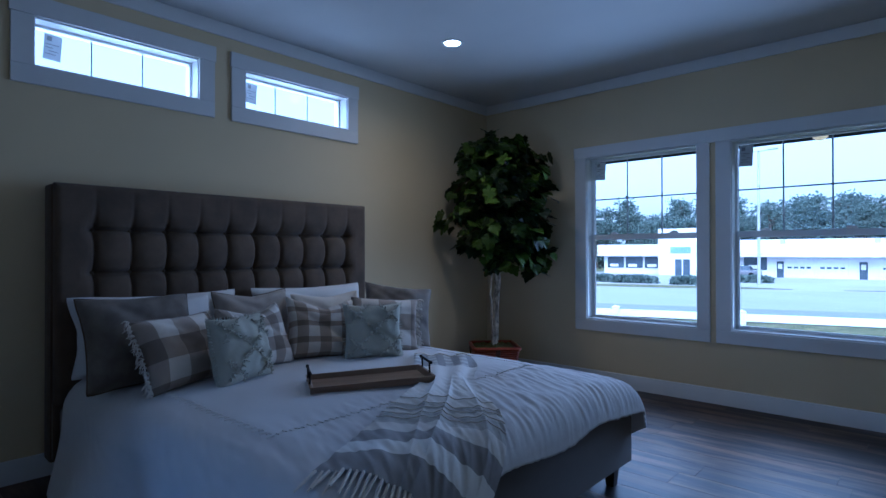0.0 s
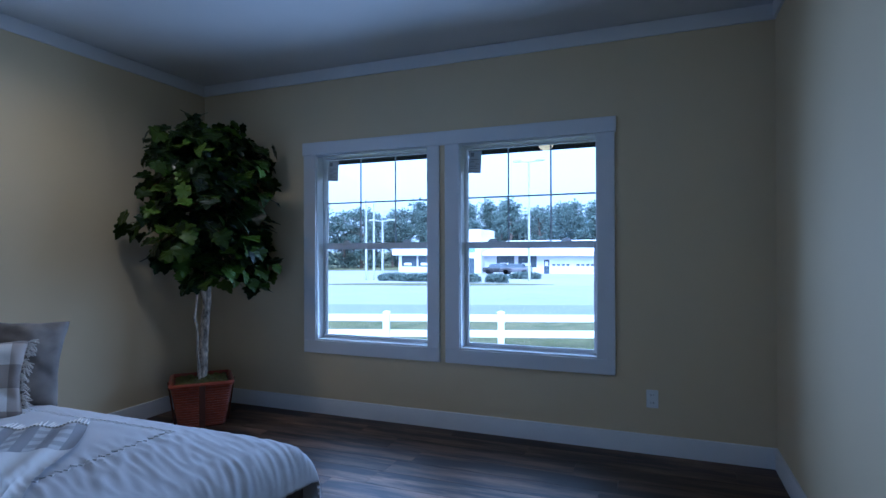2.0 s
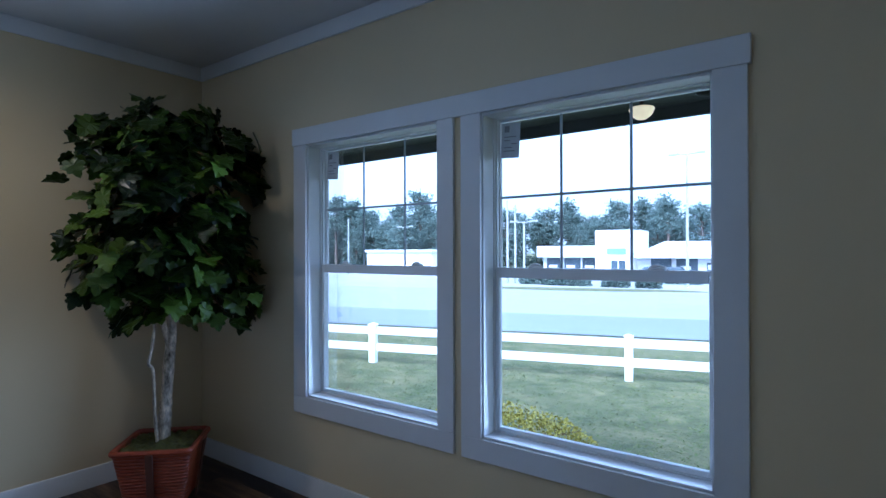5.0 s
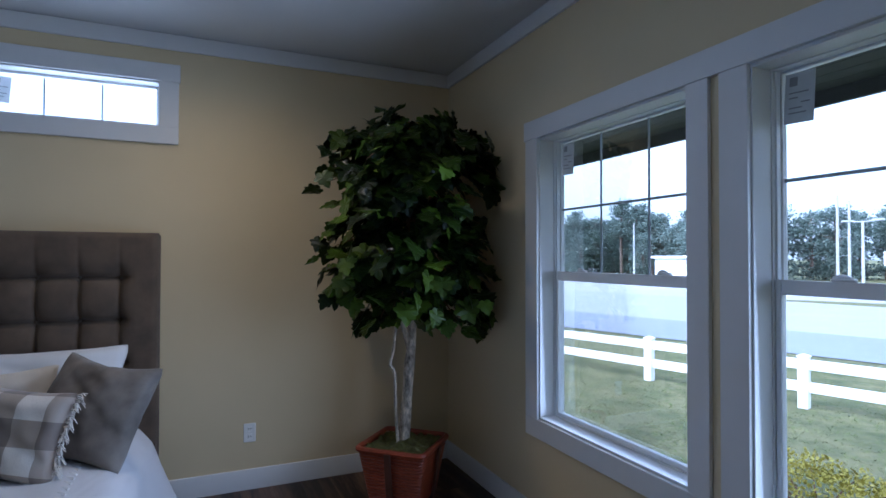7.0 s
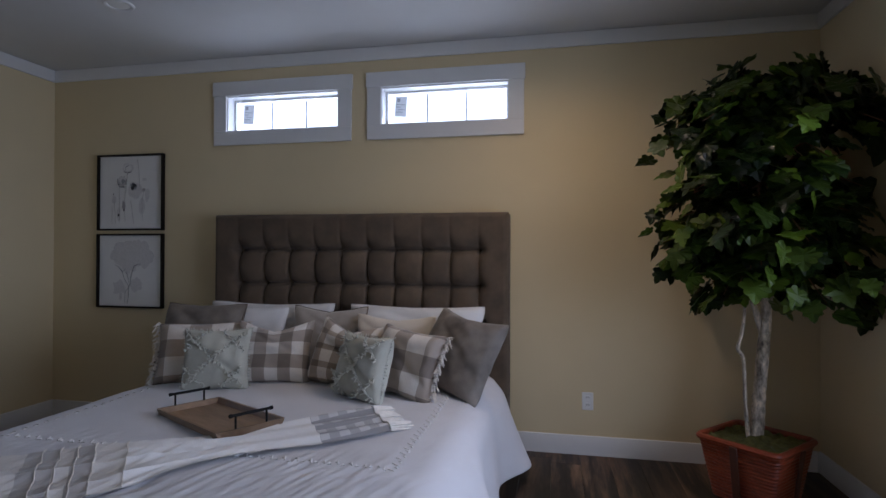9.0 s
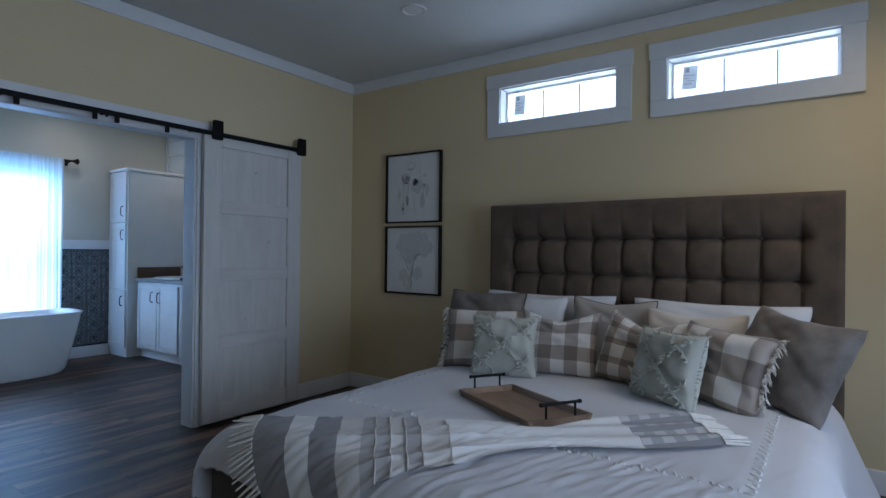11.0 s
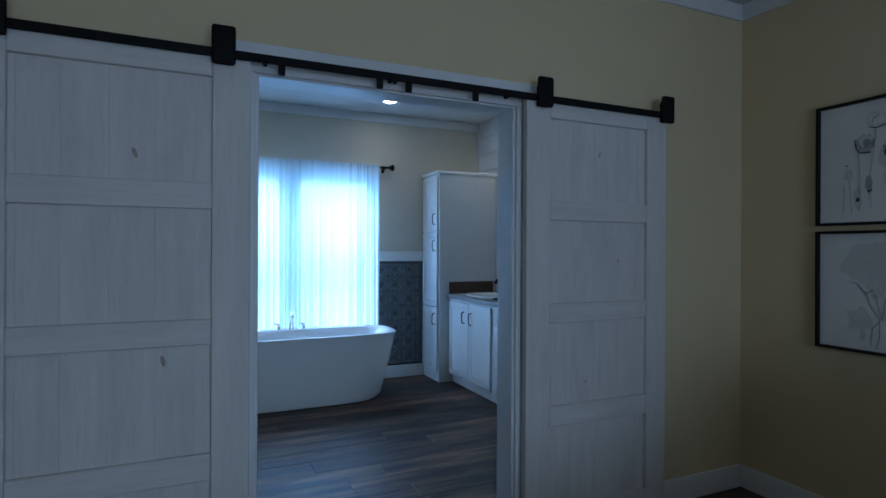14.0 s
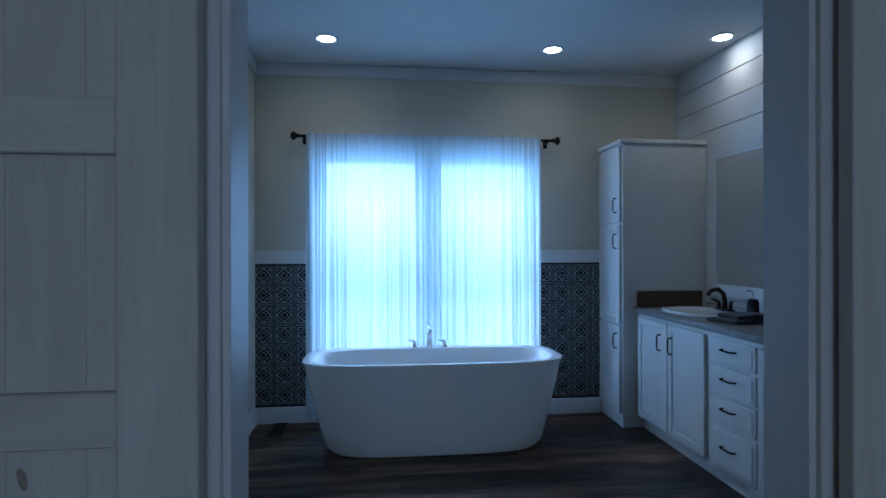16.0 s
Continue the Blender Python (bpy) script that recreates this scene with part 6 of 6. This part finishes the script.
far_box("entrance_sign", -27.0, -24.4, 3.05, 3.85, 76.9, 77.0, mat("blue_sign", (0.20, 0.30, 0.38), 0.5), far, "plain blue sign panel")
far_box("door", -26.4, -24.5, 0, 2.2, 76.9, 77.0, DARKWIN, far)
far_box("door_post", -25.5, -25.35, 0, 2.2, 76.85, 76.9, STUCCO, far)
for x in (-36.8, -34.0, -31.2):
    w = far_box("window", x, x + 2.5, 0.9, 2.5, 78.5, 78.6, DARKWIN, low)
    far_box("window_sign", x + 0.4, x + 1.7, 1.05, 1.45, 78.46, 78.5, STUCCO, w, "pale window lettering")
for x in (-21.6, -18.4):
    w = far_box("window", x, x + 2.6, 0.9, 2.5, 78.5, 78.6, DARKWIN, low)
    far_box("window_sign", x + 0.5, x + 1.8, 1.05, 1.5, 78.46, 78.5, STUCCO, w, "pale window lettering")
for x in (-14.75, -6.6, 6.0, 14.5):
    d = far_box("door", x, x + 0.75, 0.0, 2.0, 78.5, 78.6, DARKWIN, low)
    far_box("door_pane", x + 0.15, x + 0.6, 1.1, 1.7, 78.46, 78.5, GARAGE, d)
for x in (-13.9, -10.6, -4.8, 0.5, 9.0):
    gd = far_box("garage_door", x, x + 3.0, 0.0, 2.35, 78.52, 78.6, GARAGE, low)
    for k in range(4):
        far_box("garage_window", x + 0.3 + k * 0.65, x + 0.75 + k * 0.65, 1.15, 1.38, 78.48, 78.52, DARKWIN, gd)
white_shed = thing("far_shed", "low white flat-roofed shed beyond the road", "building")
far_box("wall", -66, -52, -0.5, 3.4, 70, 78, STUCCO, white_shed)
far_box("roof", -66.4, -51.6, 3.4, 3.8, 69.6, 78.4, STUCCO, white_shed)
PARK = [((0.02, 0.02, 0.022), -20.5), ((0.12, 0.12, 0.13), -18)]
for colr, x in PARK:
    car = thing("parked_car", "parked car in front of the far building", "car", pose(x, 75.6, site(x, 75.6) + 0.020), "cars parked at the building")
    cm = plain("car_paint", colr, 0.3)
    part("body", loft([[(sx * 2.1 * w, sy * 0.85 * w2, z) for sx, sy in ((-1, -1), (1, -1), (1, 1), (-1, 1))] for w, w2, z in ((0.97, 0.95, 0.25), (1, 1, 0.5), (0.98, 0.97, 0.85), (0.95, 0.92, 0.92))]), cm, car)
    part("cabin", loft([[(sx * 1.25 * w, sy * 0.78 * w2, z) for sx, sy in ((-1, -1), (1, -1), (1, 1), (-1, 1))] for w, w2, z in ((1.05, 1, 0.91), (0.78, 0.85, 1.40), (0.70, 0.8, 1.45))]), DARKWIN, car)
    for sx in (-1.3, 1.3):
        for sy in (-0.78, 0.78):
            part("wheel", tube([(sx, sy - 0.1, 0.33), (sx, sy + 0.1, 0.33)], 0.33, 14), BLACK, car)
for k, (x, y2, w) in enumerate(((-20.5, 49.5, 4.2), (-15.9, 49.0, 2.2), (-13.2, 49.0, 1.9), (-13.6, 62, 3.4), (-24.5, 51.0, 3.0))):
    hd = thing("hedge", "clipped dark green hedge by the building", "hedge", pose(x, y2, site(x, y2) + 0.020), "hedges")
    hb = bmesh.new()
    for q in range(int(260 * w)):
        a = rs.uniform(-1, 1)
        c = Vector((a * w / 2, rs.uniform(-0.5, 0.5), rs.uniform(0.0, 0.75) * (1 - 0.35 * a ** 4)))
        d1 = Vector((rs.gauss(0, 1), rs.gauss(0, 1), rs.gauss(0, 1))).normalized() * 0.16
        d2 = d1.cross(Vector((rs.gauss(0, 1), rs.gauss(0, 1), rs.gauss(0, 1)))).normalized() * 0.13
        hb.faces.new([hb.verts.new(v) for v in (c - d1, c + d2, c + d1, c - d2)])
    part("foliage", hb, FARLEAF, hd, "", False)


def pole(x, y2, h, arm, label="tall grey metal light pole"):
    p = thing("light_pole", label, "light pole", pose(x, y2, site(x, y2)), "poles across the road")
    part("shaft", tube([(0, 0, -0.2), (0, 0, h)], [0.13, 0.09], 10), POLE, p)
    if arm:
        for s in (-1, 1):
            a = part("arm", tube([(0, 0, h - 0.1), (s * 1.1, 0, h)], 0.05, 6), POLE, p)
            part("lamp_head", block(s * 1.1 - 0.4, s * 1.1 + 0.4, -0.18, 0.18, h - 0.06, h + 0.10, bevel=0.02), POLE, a)


for x, y2, h, arm in ((-28.1, 52, 8.4, False), (-27.2, 52, 7.9, False), (-26.2, 52, 6.2, True), (-11.4, 54, 11.6, True), (-44, 66, 7.4, True), (-54, 66, 7.2, True), (-62, 62, 8.5, False)):
    pole(x, y2, h, arm)


# trees beyond
def far_tree(seed, height, pine):
    r = random.Random(seed)
    t = thing("pine_tree" if pine else "broadleaf_tree", "tall slender pine with open tufted crown" if pine else "dense dark green broadleaf tree", "tree", pose(0, 0, 0), "woods beyond the road")
    part("trunk", tube([(0, 0, -0.2), (r.uniform(-0.2, 0.2), 0, height * 0.5), (r.uniform(-0.3, 0.3), 0, height * 0.95)], [0.26, 0.2, 0.06], 7), FARBARK, t)
    bm = bmesh.new()
    limbs = bmesh.new()
    base = 0.50 if pine else 0.04
    for k in range(40 if pine else 64):
        z = height * (base + (1 - base) * r.random())
        f = (z / height - base) / (1 - base)
        reach = (height * 0.17 * (1 - 0.6 * f) if pine else height * 0.27 * math.sqrt(max(0.05, 1 - (2 * f - 0.9) ** 2 * 0.8))) * r.uniform(0.4, 1.1)
        a = r.uniform(0, 2 * math.pi)
        c = Vector((math.cos(a) * reach, math.sin(a) * reach, z + reach * 0.15))
        tube([(0, 0, z - reach * 0.3), c], [0.06, 0.02], 4, limbs)
        for q in range(46):
            p = c + Vector((r.gauss(0, 0.55), r.gauss(0, 0.55), r.gauss(0, 0.33)))
            d1 = Vector((r.gauss(0, 1), r.gauss(0, 1), r.gauss(0, 0.6))).normalized() * r.uniform(0.12, 0.30)
            d2 = d1.cross(Vector((r.gauss(0, 1), r.gauss(0, 1), r.gauss(0, 1)))).normalized() * d1.length * 0.6
            bm.faces.new([bm.verts.new(v) for v in (p - d1, p + d2, p + d1, p - d2)])
    part("limbs", limbs, FARBARK, t)
    # crown in the haze-lightened leaf colour
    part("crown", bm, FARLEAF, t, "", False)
    return t


kinds = [far_tree(21, 10.5, True), far_tree(22, 12.0, True), far_tree(23, 9.0, True), far_tree(24, 8.2, False), far_tree(25, 9.3, False)]
rk = random.Random(77)
first = set()
for k in range(150):
    i = rk.choice((0, 1, 2, 3, 3, 3, 4, 4, 4))
    x = -118 + 165 * ((k + rk.random()) / 150)
    y2 = rk.uniform(98, 118) - (22 if x < -46 else 0) * min(1, (-46 - x) / 15) * (x < -46)
    s = rk.uniform(0.8, 1.35)
    m = pose(x, y2, site(x, y2), 0, 0, rk.uniform(0, 360))
    if i not in first:
        first.add(i)
        kinds[i].matrix_basis = m
        continue
    ob = copy_thing(kinds[i], m)
    ob.scale = (s, s, s)

# ---- floor planks ----
PW, PL = 0.182, 1.22
plank_me = shape("plank_board", block(0.0003, PL - 0.0003, 0.0003, PW - 0.0003, -0.012, 0.0, bevel=0.0008), PLANK)
short = {}
rp = random.Random(5)
y = BY0
while y < Y1:
    left, right = (BX0, BX1) if y + PW < Y0 - 0.0 else (X0, X1)
    x = left - 0.05 - rp.random() * PL * 0.9
    while x < right:
        a, b = max(x, left - 0.05), min(x + PL, right + 0.05)
        if b - a > 0.03:
            if b - a > PL - 0.01:
                me = plank_me
            else:
                key = round((b - a) * 20) / 20
                if key not in short:
                    short[key] = shape("plank_board", block(0.0003, key - 0.0003, 0.0003, PW - 0.0003, -0.012, 0.0, bevel=0.0008), PLANK)
                me = short[key]
                if a > x:
                    a = b - key
            part("plank", me, PLANK, floor, "", True, Matrix.Translation((a, y, 0)))
        x += PL
    y += PW
